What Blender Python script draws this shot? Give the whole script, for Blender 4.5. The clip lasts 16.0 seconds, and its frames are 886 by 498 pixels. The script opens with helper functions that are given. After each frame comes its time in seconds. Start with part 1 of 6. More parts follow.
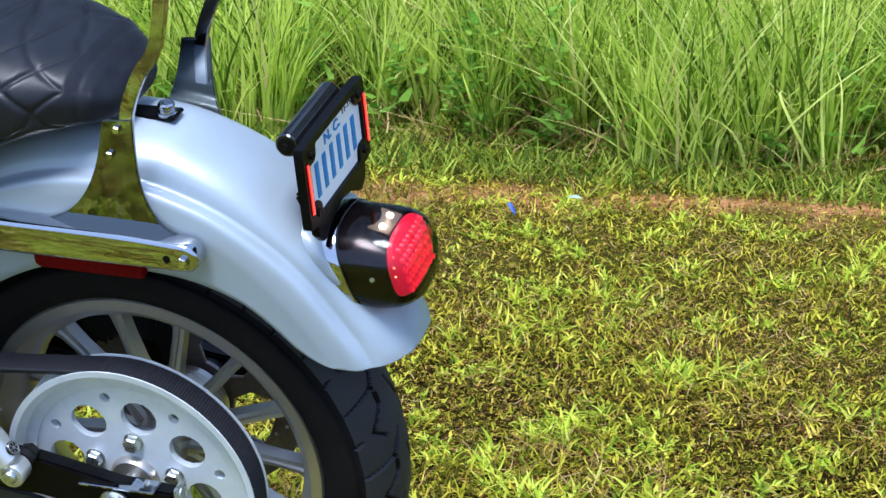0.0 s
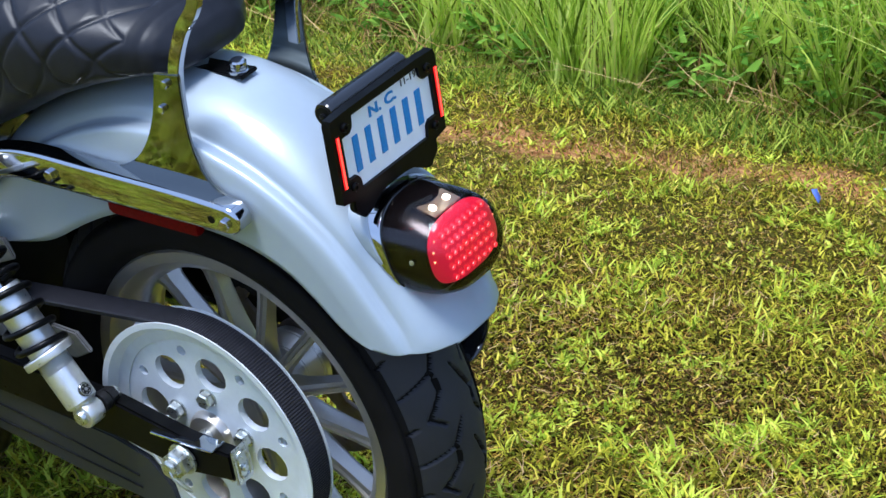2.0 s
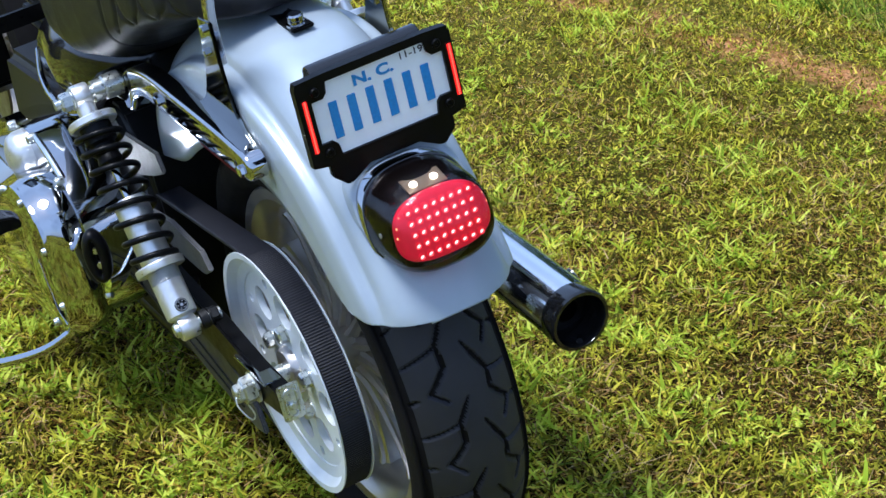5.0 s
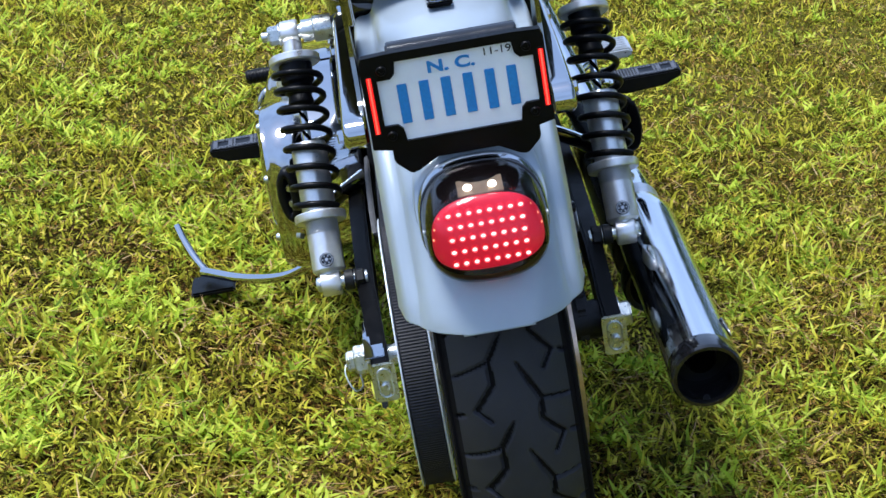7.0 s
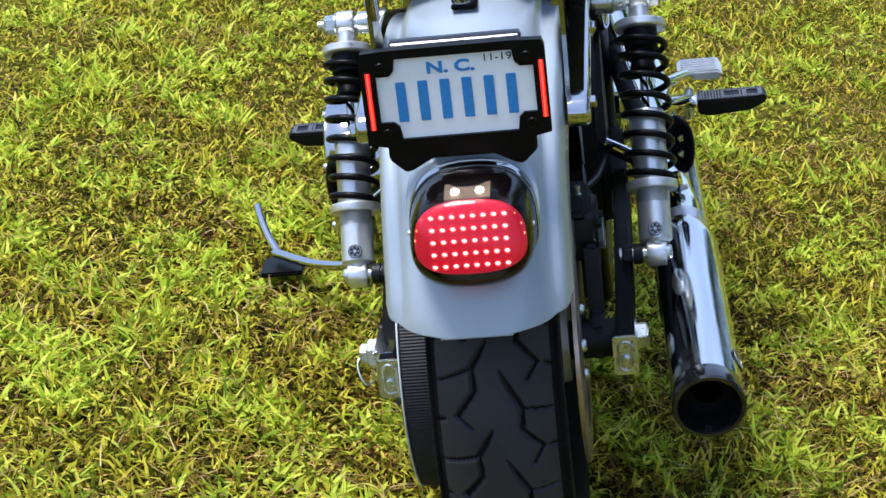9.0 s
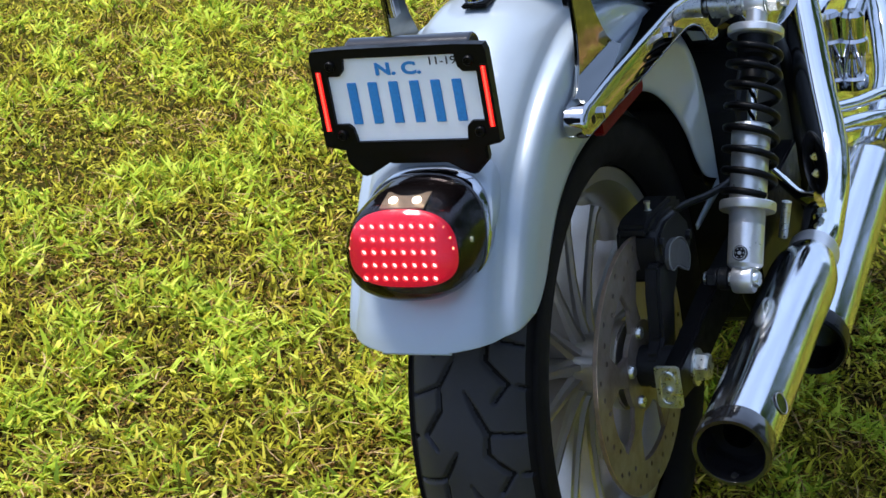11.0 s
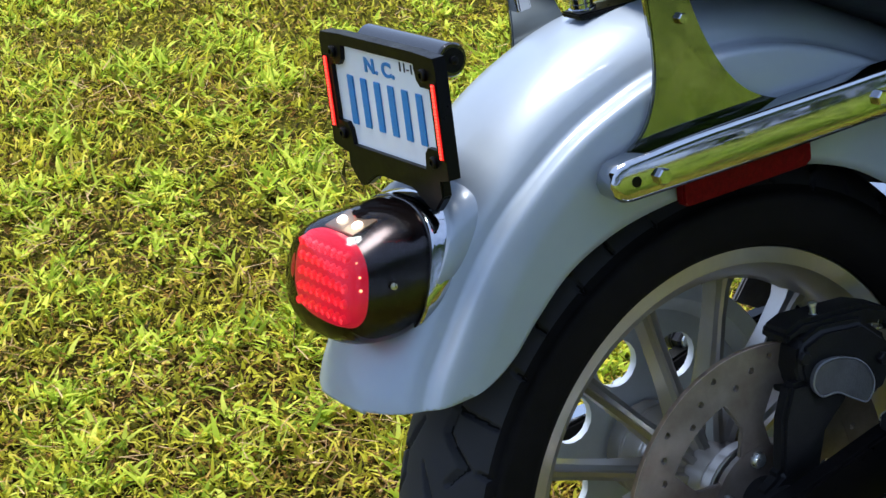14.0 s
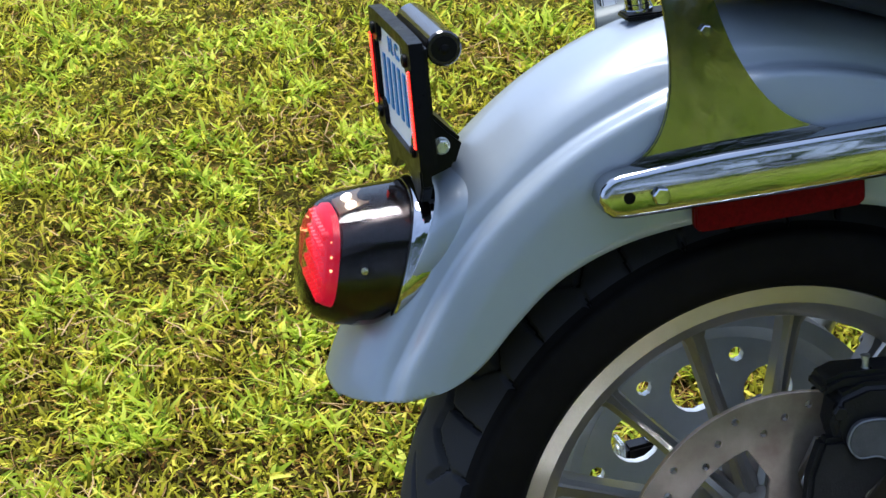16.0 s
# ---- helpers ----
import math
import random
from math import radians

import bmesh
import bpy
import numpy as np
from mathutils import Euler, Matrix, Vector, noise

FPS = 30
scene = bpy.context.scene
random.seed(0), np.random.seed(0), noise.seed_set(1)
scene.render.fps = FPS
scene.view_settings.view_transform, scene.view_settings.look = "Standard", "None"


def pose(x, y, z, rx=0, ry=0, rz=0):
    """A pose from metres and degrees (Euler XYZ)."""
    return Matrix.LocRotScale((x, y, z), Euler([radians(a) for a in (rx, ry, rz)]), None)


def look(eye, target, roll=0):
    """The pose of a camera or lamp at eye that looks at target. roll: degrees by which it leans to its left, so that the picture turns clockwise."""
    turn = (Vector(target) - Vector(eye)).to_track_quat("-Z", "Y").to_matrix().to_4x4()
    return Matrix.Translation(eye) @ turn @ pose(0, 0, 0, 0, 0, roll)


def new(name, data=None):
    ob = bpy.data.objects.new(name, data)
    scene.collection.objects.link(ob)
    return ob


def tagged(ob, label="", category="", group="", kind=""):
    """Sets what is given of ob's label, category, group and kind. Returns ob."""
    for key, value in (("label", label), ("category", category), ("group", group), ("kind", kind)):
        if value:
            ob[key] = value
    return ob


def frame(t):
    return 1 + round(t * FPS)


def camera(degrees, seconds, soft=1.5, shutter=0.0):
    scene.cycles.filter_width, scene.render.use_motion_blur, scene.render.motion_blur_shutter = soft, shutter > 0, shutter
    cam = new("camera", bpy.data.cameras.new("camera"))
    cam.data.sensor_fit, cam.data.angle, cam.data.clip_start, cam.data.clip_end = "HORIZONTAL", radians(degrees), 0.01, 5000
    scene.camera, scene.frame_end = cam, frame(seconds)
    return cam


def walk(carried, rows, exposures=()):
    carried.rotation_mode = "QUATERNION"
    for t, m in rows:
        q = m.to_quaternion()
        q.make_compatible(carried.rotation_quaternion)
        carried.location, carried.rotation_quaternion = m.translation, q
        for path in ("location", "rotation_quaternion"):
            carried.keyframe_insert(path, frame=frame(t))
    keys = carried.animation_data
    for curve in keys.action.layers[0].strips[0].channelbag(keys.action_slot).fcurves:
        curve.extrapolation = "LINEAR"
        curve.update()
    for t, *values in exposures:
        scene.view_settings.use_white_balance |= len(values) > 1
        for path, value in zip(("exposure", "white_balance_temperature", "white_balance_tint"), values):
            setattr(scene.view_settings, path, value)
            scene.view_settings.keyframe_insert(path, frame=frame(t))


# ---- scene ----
cam = camera(24.8, 16.0)
PATH = [
    (0, (-2.119, -1.081, 1.384), (-0.344, -0.466, 0.698), -1.4),
    (0.5, (-2.063, -1.274, 1.382), (-0.359, -0.488, 0.691), -1.1),
    (1, (-2.003, -1.4, 1.373), (-0.358, -0.5, 0.676), -1.4),
    (1.5, (-1.865, -1.456, 1.366), (-0.289, -0.45, 0.657), -1.2),
    (2, (-1.746, -1.528, 1.373), (-0.248, -0.419, 0.648), -1.6),
    (2.5, (-1.665, -1.658, 1.375), (-0.27, -0.424, 0.644), -1.5),
    (3, (-1.567, -1.805, 1.38), (-0.285, -0.454, 0.65), -1.6),
    (3.2, (-1.532, -1.838, 1.375), (-0.282, -0.456, 0.647), -1.8),
    (5.5, (-0.824, -2.145, 1.397), (-0.139, -0.435, 0.617), -1.2),
    (6, (-0.668, -2.125, 1.386), (-0.116, -0.371, 0.599), 0.5),
    (6.5, (-0.51, -2.125, 1.397), (-0.132, -0.335, 0.59), 0.4),
    (7, (-0.323, -2.175, 1.393), (-0.159, -0.353, 0.584), 2.3),
    (7.5, (-0.169, -2.228, 1.412), (-0.141, -0.399, 0.605), 3.9),
    (8, (-0.137, -2.239, 1.407), (-0.132, -0.407, 0.604), 5.3),
    (8.2, (-0.136, -2.235, 1.405), (-0.135, -0.405, 0.6), 5.7),
    (10.3, (0.236, -1.987, 1.416), (-0.14, -0.221, 0.556), 1.7),
    (10.5, (0.322, -1.959, 1.417), (-0.142, -0.216, 0.553), 1.3),
    (11, (0.578, -1.912, 1.429), (-0.113, -0.25, 0.558), 0.5),
    (11.5, (0.746, -1.812, 1.434), (-0.104, -0.231, 0.553), -0.3),
    (12, (0.857, -1.646, 1.425), (-0.142, -0.158, 0.537), -1.1),
    (12.5, (0.989, -1.507, 1.418), (-0.176, -0.145, 0.529), -2.3),
    (13, (1.107, -1.371, 1.415), (-0.199, -0.154, 0.513), -1.9),
    (13.5, (1.094, -1.193, 1.399), (-0.303, -0.105, 0.469), -1.3),
    (14, (1.142, -1.013, 1.375), (-0.364, -0.087, 0.439), -1.4),
    (14.5, (1.234, -0.848, 1.384), (-0.364, -0.104, 0.438), -2.4),
    (15, (1.206, -0.742, 1.383), (-0.44, -0.14, 0.421), -2.8),
    (15.5, (1.227, -0.619, 1.366), (-0.471, -0.173, 0.408), -2.7),
    (16, (1.293, -0.513, 1.36), (-0.438, -0.19, 0.411), -3.4),
]
walk(cam, [(t, look(eye, target, roll)) for t, eye, target, roll in PATH], exposures=[(0.0, 0.40, 5420, 14), (5.5, 0.24, 5480, 13), (10.5, 0.38, 5950, 15), (16.0, 0.42, 5900, 15)])

# ---- light: bright open shade under a soft sky, the sun behind thin cloud, high on the left ----
world = bpy.data.worlds.new("sky")
scene.world = world
world.use_nodes = True
wn = world.node_tree.nodes
sky = wn.new("ShaderNodeTexSky")
sky.sky_type = "NISHITA"
sky.sun_disc = False
SUN_EL, SUN_AZ = radians(67), radians(268)
sky.sun_elevation, sky.sun_rotation = SUN_EL, SUN_AZ
sky.air_density, sky.dust_density, sky.ozone_density = 1.0, 2.5, 1.3
wn["Background"].inputs["Strength"].default_value = 0.15
# a thin, uneven layer of white cloud over the blue
cloud_place = wn.new("ShaderNodeTexCoord")
cloud = wn.new("ShaderNodeTexNoise")
cloud.inputs["Scale"].default_value, cloud.inputs["Detail"].default_value = 2.2, 5
cover = wn.new("ShaderNodeMapRange")
cover.inputs["From Min"].default_value, cover.inputs["From Max"].default_value = 0.36, 0.64
cover.inputs["To Min"].default_value, cover.inputs["To Max"].default_value = 0.42, 0.95
veil = wn.new("ShaderNodeMix")
veil.data_type = "RGBA"
veil.inputs["B"].default_value = (4.0, 5.2, 7.3, 1)
wl = world.node_tree.links
wl.new(cloud_place.outputs["Generated"], cloud.inputs["Vector"])
wl.new(cloud.outputs["Fac"], cover.inputs["Value"])
wl.new(cover.outputs["Result"], veil.inputs["Factor"])
wl.new(sky.outputs["Color"], veil.inputs["A"])
wl.new(veil.outputs["Result"], wn["Background"].inputs["Color"])
sun = new("sun", bpy.data.lights.new("sun", "SUN"))
sun.data.energy, sun.data.angle, sun.data.color = 4.3, radians(22), (1.0, 0.96, 0.86)
sun_way = Vector((math.sin(SUN_AZ) * math.cos(SUN_EL), math.cos(SUN_AZ) * math.cos(SUN_EL), math.sin(SUN_EL)))
sun.matrix_world = look(sun_way * 30, (0, 0, 0))


# ---- materials ----
def mat(name, color, rough=0.5, metal=0.0, vary=0.0, scale=30.0, bump=0.0, bump_scale=200.0, coat=0.0,
        rough_vary=0.0, color2=None, spec=0.5, stretch=None, sheen=0.0, aniso=0.0):
    m = bpy.data.materials.new(name)
    m.use_nodes = True
    nt = m.node_tree
    b = nt.nodes["Principled BSDF"]
    b.inputs["Base Color"].default_value = (*color, 1)
    b.inputs["Roughness"].default_value = rough
    b.inputs["Metallic"].default_value = metal
    b.inputs["Coat Weight"].default_value = coat
    b.inputs["Coat Roughness"].default_value = 0.04
    b.inputs["Specular IOR Level"].default_value = spec
    b.inputs["Sheen Weight"].default_value = sheen
    tc = nt.nodes.new("ShaderNodeTexCoord")
    source = tc.outputs["Object"]
    if stretch:
        mp = nt.nodes.new("ShaderNodeMapping")
        mp.inputs["Scale"].default_value = stretch
        nt.links.new(source, mp.inputs["Vector"])
        source = mp.outputs["Vector"]
    if vary or rough_vary or color2:
        n = nt.nodes.new("ShaderNodeTexNoise")
        n.inputs["Scale"].default_value, n.inputs["Detail"].default_value = scale, 6
        n.inputs["Roughness"].default_value = 0.65
        nt.links.new(source, n.inputs["Vector"])
        if vary or color2:
            r = nt.nodes.new("ShaderNodeValToRGB")
            c2 = color2 or tuple(min(1, c * (1 + vary)) for c in color)
            c1 = color if color2 else tuple(c * (1 - vary) for c in color)
            r.color_ramp.elements[0].position, r.color_ramp.elements[1].position = 0.35, 0.68
            r.color_ramp.elements[0].color, r.color_ramp.elements[1].color = (*c1, 1), (*c2, 1)
            nt.links.new(n.outputs["Fac"], r.inputs["Fac"])
            nt.links.new(r.outputs["Color"], b.inputs["Base Color"])
        if rough_vary:
            mr = nt.nodes.new("ShaderNodeMapRange")
            mr.inputs["From Min"].default_value, mr.inputs["From Max"].default_value = 0.3, 0.7
            mr.inputs["To Min"].default_value = max(0.01, rough - rough_vary)
            mr.inputs["To Max"].default_value = rough + rough_vary
            nt.links.new(n.outputs["Fac"], mr.inputs["Value"])
            nt.links.new(mr.outputs["Result"], b.inputs["Roughness"])
    if bump:
        n2 = nt.nodes.new("ShaderNodeTexNoise")
        n2.inputs["Scale"].default_value, n2.inputs["Detail"].default_value = bump_scale, 4
        nt.links.new(source, n2.inputs["Vector"])
        bp = nt.nodes.new("ShaderNodeBump")
        bp.inputs["Strength"].default_value, bp.inputs["Distance"].default_value = bump, 0.002
        nt.links.new(n2.outputs["Fac"], bp.inputs["Height"])
        nt.links.new(bp.outputs["Normal"], b.inputs["Normal"])
    return m


def glow(name, color, strength):
    m = bpy.data.materials.new(name)
    m.use_nodes = True
    b = m.node_tree.nodes["Principled BSDF"]
    b.inputs["Base Color"].default_value = (*color, 1)
    b.inputs["Emission Color"].default_value = (*color, 1)
    b.inputs["Emission Strength"].default_value = strength
    b.inputs["Roughness"].default_value = 0.3
    return m


PAINT = mat("pearl_silver_paint", (0.325, 0.375, 0.425), 0.40, 0.16, vary=0.012, scale=60, coat=0.6, rough_vary=0.02, spec=0.3)
PAINT.node_tree.nodes["Principled BSDF"].inputs["Coat Roughness"].default_value = 0.07
# one chrome in three tones: dark or bright reflections are put into the colour
CHROME = mat("chrome", (0.47, 0.48, 0.50), 0.05, 1.0, rough_vary=0.03, scale=18, bump=0.05, bump_scale=22)
CHROME_DARK = mat("chrome_dark_reflection", (0.25, 0.26, 0.25), 0.05, 1.0, rough_vary=0.03, scale=18, bump=0.12, bump_scale=14)
CHROME_BRIGHT = mat("bright_chrome", (0.80, 0.81, 0.82), 0.05, 1.0, rough_vary=0.03, scale=18, bump=0.05, bump_scale=16)
CHROME_SCUFFED = mat("scuffed_chrome", (0.76, 0.77, 0.79), 0.13, 1.0, rough_vary=0.09, scale=28, bump=0.06, bump_scale=40)
ALLOY = mat("satin_aluminium", (0.68, 0.68, 0.68), 0.34, 0.8, vary=0.06, scale=90, rough_vary=0.08, bump=0.06, bump_scale=500)
CAST = mat("cast_wheel_silver", (0.50, 0.465, 0.42), 0.31, 0.85, vary=0.04, scale=60, rough_vary=0.03, bump=0.08, bump_scale=420)
SPROCKET = mat("silver_sprocket_paint", (0.68, 0.72, 0.76), 0.4, 0.2, vary=0.05, scale=40, rough_vary=0.08, bump=0.04, bump_scale=300)
ZINC = mat("zinc_steel", (0.55, 0.57, 0.55), 0.32, 0.95, vary=0.15, scale=160, rough_vary=0.12, bump=0.05, bump_scale=400)
RUBBER = mat("tyre_rubber", (0.009, 0.008, 0.008), 0.72, 0.0, spec=0.08, vary=0.25, scale=35, rough_vary=0.1, bump=0.12, bump_scale=700)
TREAD = mat("grey_tread_rubber", (0.019, 0.019, 0.023), 0.62, 0.0, spec=0.3, color2=(0.034, 0.033, 0.039), scale=9, rough_vary=0.1, bump=0.15, bump_scale=700)
BELT = mat("drive_belt_rubber", (0.016, 0.016, 0.021), 0.55, 0.0, spec=0.3, vary=0.2, scale=60, bump=0.1, bump_scale=900)
BLACK = mat("satin_black_paint", (0.002, 0.002, 0.0025), 0.36, 0.0, spec=0.14, vary=0.2, scale=60, rough_vary=0.1, bump=0.03, bump_scale=350)
GLOSS_BLACK = mat("gloss_black", (0.008, 0.008, 0.009), 0.12, 0.0, rough_vary=0.05, scale=30, coat=0.4)
PLASTIC = mat("black_plastic", (0.003, 0.003, 0.004), 0.42, 0.0, spec=0.18, vary=0.2, scale=90, bump=0.1, bump_scale=900)
GUARD = mat("slate_plastic", (0.020, 0.022, 0.028), 0.42, 0.0, spec=0.45, vary=0.2, scale=50, rough_vary=0.08, bump=0.05, bump_scale=600)
LEATHER = mat("black_leather", (0.010, 0.0105, 0.0145), 0.40, 0.0, spec=0.3, vary=0.25, scale=40, rough_vary=0.06, bump=0.09, bump_scale=700)
DARK_METAL = mat("dark_cast_metal", (0.007, 0.007, 0.008), 0.48, 0.1, spec=0.3, vary=0.3, scale=70, bump=0.2, bump_scale=500)
DISC = mat("brake_disc_steel", (0.24, 0.205, 0.18), 0.40, 0.55, color2=(0.15, 0.11, 0.085), scale=24, rough_vary=0.1, bump=0.03, bump_scale=600)
WHITE_PLATE = mat("plate_white", (0.80, 0.83, 0.86), 0.4, 0.0, vary=0.03, scale=40)
INK_BLUE = mat("plate_blue_ink", (0.03, 0.22, 0.55), 0.45, 0.0, vary=0.1, scale=300)
INK_BLACK = mat("black_ink", (0.03, 0.03, 0.035), 0.5)
RED_REFLECTOR = mat("red_reflector", (0.12, 0.002, 0.003), 0.4, 0.0, vary=0.25, scale=250, spec=0.06, bump=0.15, bump_scale=500)
LED_RED = glow("red_light_bar", (1.0, 0.05, 0.025), 2.2)
LED_BASE = glow("red_strip_backing", (0.75, 0.008, 0.006), 0.55)
LED_DOT = glow("red_led", (1.0, 0.46, 0.38), 3.0)
LED_CUP = glow("red_led_cup", (0.80, 0.02, 0.045), 0.5)
EDGE_GLINT = glow("warm_edge_glint", (1.0, 0.50, 0.20), 2.4)
LED_PANEL = glow("red_lamp_panel", (0.72, 0.010, 0.042), 0.42)
LED_WHITE = glow("white_led", (1.0, 0.93, 0.72), 6.0)
SMOKE = mat("smoked_inner_shell", (0.006, 0.005, 0.005), 0.2, 0.0, vary=0.2, scale=40)
PEG_PAD = mat("grey_peg_rubber", (0.075, 0.08, 0.095), 0.5, 0.0, spec=0.4, vary=0.2, scale=90)
REFLECTOR_TAN = mat("warm_reflector", (0.42, 0.36, 0.25), 0.3, 0.6, vary=0.1, scale=80)
CASE = mat("grey_cast_metal", (0.10, 0.10, 0.105), 0.5, 0.3, vary=0.2, scale=60, bump=0.2, bump_scale=500)
BADGE = mat("badge_grey", (0.35, 0.36, 0.38), 0.35, 0.8)


def smoked_lens():
    m = bpy.data.materials.new("smoked_lens")
    m.use_nodes = True
    nt = m.node_tree
    nt.nodes.remove(nt.nodes["Principled BSDF"])
    tr, gl, mix = (nt.nodes.new("ShaderNodeBsdf" + k) if k != "Mix" else nt.nodes.new("ShaderNodeMixShader")
                   for k in ("Transparent", "Glossy", "Mix"))
    fr = nt.nodes.new("ShaderNodeFresnel")
    fr.inputs["IOR"].default_value = 1.38
    tr.inputs["Color"].default_value = (0.76, 0.70, 0.70, 1)
    gl.inputs["Roughness"].default_value = 0.02
    nt.links.new(fr.outputs["Fac"], mix.inputs["Fac"])
    nt.links.new(tr.outputs["BSDF"], mix.inputs[1])
    nt.links.new(gl.outputs["BSDF"], mix.inputs[2])
    nt.links.new(mix.outputs["Shader"], nt.nodes["Material Output"].inputs["Surface"])
    return m


LENS = smoked_lens()


# ---- mesh tools ----
class Shape:
    """Vertices and faces gathered from simple forms."""

    def __init__(self):
        self.v, self.f = [], []

    def add(self, verts, faces):
        n = len(self.v)
        self.v += [tuple(p) for p in verts]
        self.f += [tuple(i + n for i in f) for f in faces]
        return self

    def box(self, x0, x1, y0, y1, z0, z1):
        return self.add([(x, y, z) for x in (x0, x1) for y in (y0, y1) for z in (z0, z1)],
                        [(0, 1, 3, 2), (4, 6, 7, 5), (0, 4, 5, 1), (2, 3, 7, 6), (0, 2, 6, 4), (1, 5, 7, 3)])

    def rings(self, rings, closed=False, caps=True, loop=True):
        n, k = len(rings), len(rings[0])
        verts = [p for r in rings for p in r]
        faces = []
        for i in range(n if closed else n - 1):
            j = (i + 1) % n
            for a in range(k if loop else k - 1):
                b = (a + 1) % k
                faces.append((i * k + a, i * k + b, j * k + b, j * k + a))
        if caps and not closed and loop:
            faces += [tuple(range(k))[::-1], tuple(range((n - 1) * k, n * k))]
        return self.add(verts, faces)

    def lathe(self, profile, origin, axis, seg=32, start=0.0, caps=True):
        """profile: (radius, distance along the axis)."""
        q = Vector((0, 0, 1)).rotation_difference(Vector(axis).normalized())
        o = Vector(origin)
        rings = []
        for r, a in profile:
            rings.append([o + q @ Vector((r * math.cos(start + 2 * math.pi * i / seg), r * math.sin(start + 2 * math.pi * i / seg), a))
                          for i in range(seg)])
        return self.rings(rings, caps=caps)

    def tube(self, points, radius, seg=12, caps=True, squash=None):
        pts = [Vector(p) for p in points]
        rings, side = [], None
        for i, p in enumerate(pts):
            t = (pts[min(i + 1, len(pts) - 1)] - pts[max(i - 1, 0)]).normalized()
            if side is None:
                side = t.orthogonal().normalized() if abs(t.x) > 0.9 else (Vector((1, 0, 0)) - t * t.x).normalized()
            side = (side - t * side.dot(t)).normalized()
            up = t.cross(side)
            r = radius[i] if isinstance(radius, (list, tuple)) else radius
            a, b = (r, r) if squash is None else (r * squash[0], r * squash[1])
            rings.append([p + side * a * math.cos(2 * math.pi * k / seg) + up * b * math.sin(2 * math.pi * k / seg) for k in range(seg)])
        return self.rings(rings, caps=caps)

    def prism(self, outline, x0, x1):
        """An outline in (y, z), drawn out from x0 to x1."""
        n = len(outline)
        return self.add([(x, y, z) for x in (x0, x1) for y, z in outline],
                        [tuple(range(n))[::-1], tuple(range(n, 2 * n))] + [(i, (i + 1) % n, n + (i + 1) % n, n + i) for i in range(n)])

    def prism_xz(self, outline, y0, y1):
        n = len(outline)
        return self.add([(x, y, z) for y in (y0, y1) for x, z in outline],
                        [tuple(range(n)), tuple(range(n, 2 * n))[::-1]] + [(i, n + i, n + (i + 1) % n, (i + 1) % n) for i in range(n)])

    def mirrored(self):
        s = Shape()
        s.v = [(-x, y, z) for x, y, z in self.v]
        s.f = [f[::-1] for f in self.f]
        return s


def part(name, shape, material, parent=None, label="", bevel=0.0, angle=35, segments=2, weld=False, fix=True):
    me = bpy.data.meshes.new(name)
    me.from_pydata(shape.v, [], shape.f)
    if bevel or weld or fix:
        bm = bmesh.new()
        bm.from_mesh(me)
        if weld:
            bmesh.ops.remove_doubles(bm, verts=bm.verts, dist=1e-5)
        if fix:
            bmesh.ops.recalc_face_normals(bm, faces=bm.faces)
        if bevel:
            sharp = [e for e in bm.edges if len(e.link_faces) == 2 and e.calc_face_angle(0) > radians(angle)]
            bmesh.ops.bevel(bm, geom=sharp, offset=bevel, segments=segments, affect="EDGES", clamp_overlap=True)
        bm.to_mesh(me)
        bm.free()
    me.polygons.foreach_set("use_smooth", [True] * len(me.polygons))
    me.set_sharp_from_angle(angle=radians(angle))
    me.materials.append(material)
    ob = new(name, me)
    if parent:
        ob.parent = parent
    if label:
        ob["label"] = label
    return ob


def smooth_line(points, n=8, closed=False):
    """A Catmull-Rom line through the points."""
    pts = [Vector(p) for p in points]
    m = len(pts)
    out = []
    for i in range(m if closed else m - 1):
        if closed:
            p0, p1, p2, p3 = pts[i - 1], pts[i], pts[(i + 1) % m], pts[(i + 2) % m]
        else:
            p1, p2 = pts[i], pts[i + 1]
            p0 = pts[i - 1] if i else p1 * 2 - p2
            p3 = pts[i + 2] if i + 2 < m else p2 * 2 - p1
        for k in range(n):
            t = k / n
            out.append(0.5 * (2 * p1 + (p2 - p0) * t + (2 * p0 - 5 * p1 + 4 * p2 - p3) * t * t + (3 * p1 - p0 - 3 * p2 + p3) * t ** 3))
    if not closed:
        out.append(pts[-1])
    return out


def hex_bolt(origin, axis, across, height, washer=0.0):
    """A hexagon head with a chamfered top, on a washer."""
    s = Shape()
    r = across / 2 / math.cos(math.pi / 6)
    base = 0.0
    if washer:
        s.lathe([(washer, 0), (washer, 0.0018), (washer * 0.9, 0.0024)], origin, axis, 20)
        base = 0.002
    s.lathe([(r, base), (r, base + height * 0.8), (r * 0.84, base + height)], origin, axis, 6, start=0.3)
    return s


def round_bolt(origin, axis, radius, height):
    return Shape().lathe([(radius, 0), (radius, height * 0.5), (radius * 0.8, height * 0.9), (radius * 0.4, height)], origin, axis, 16)


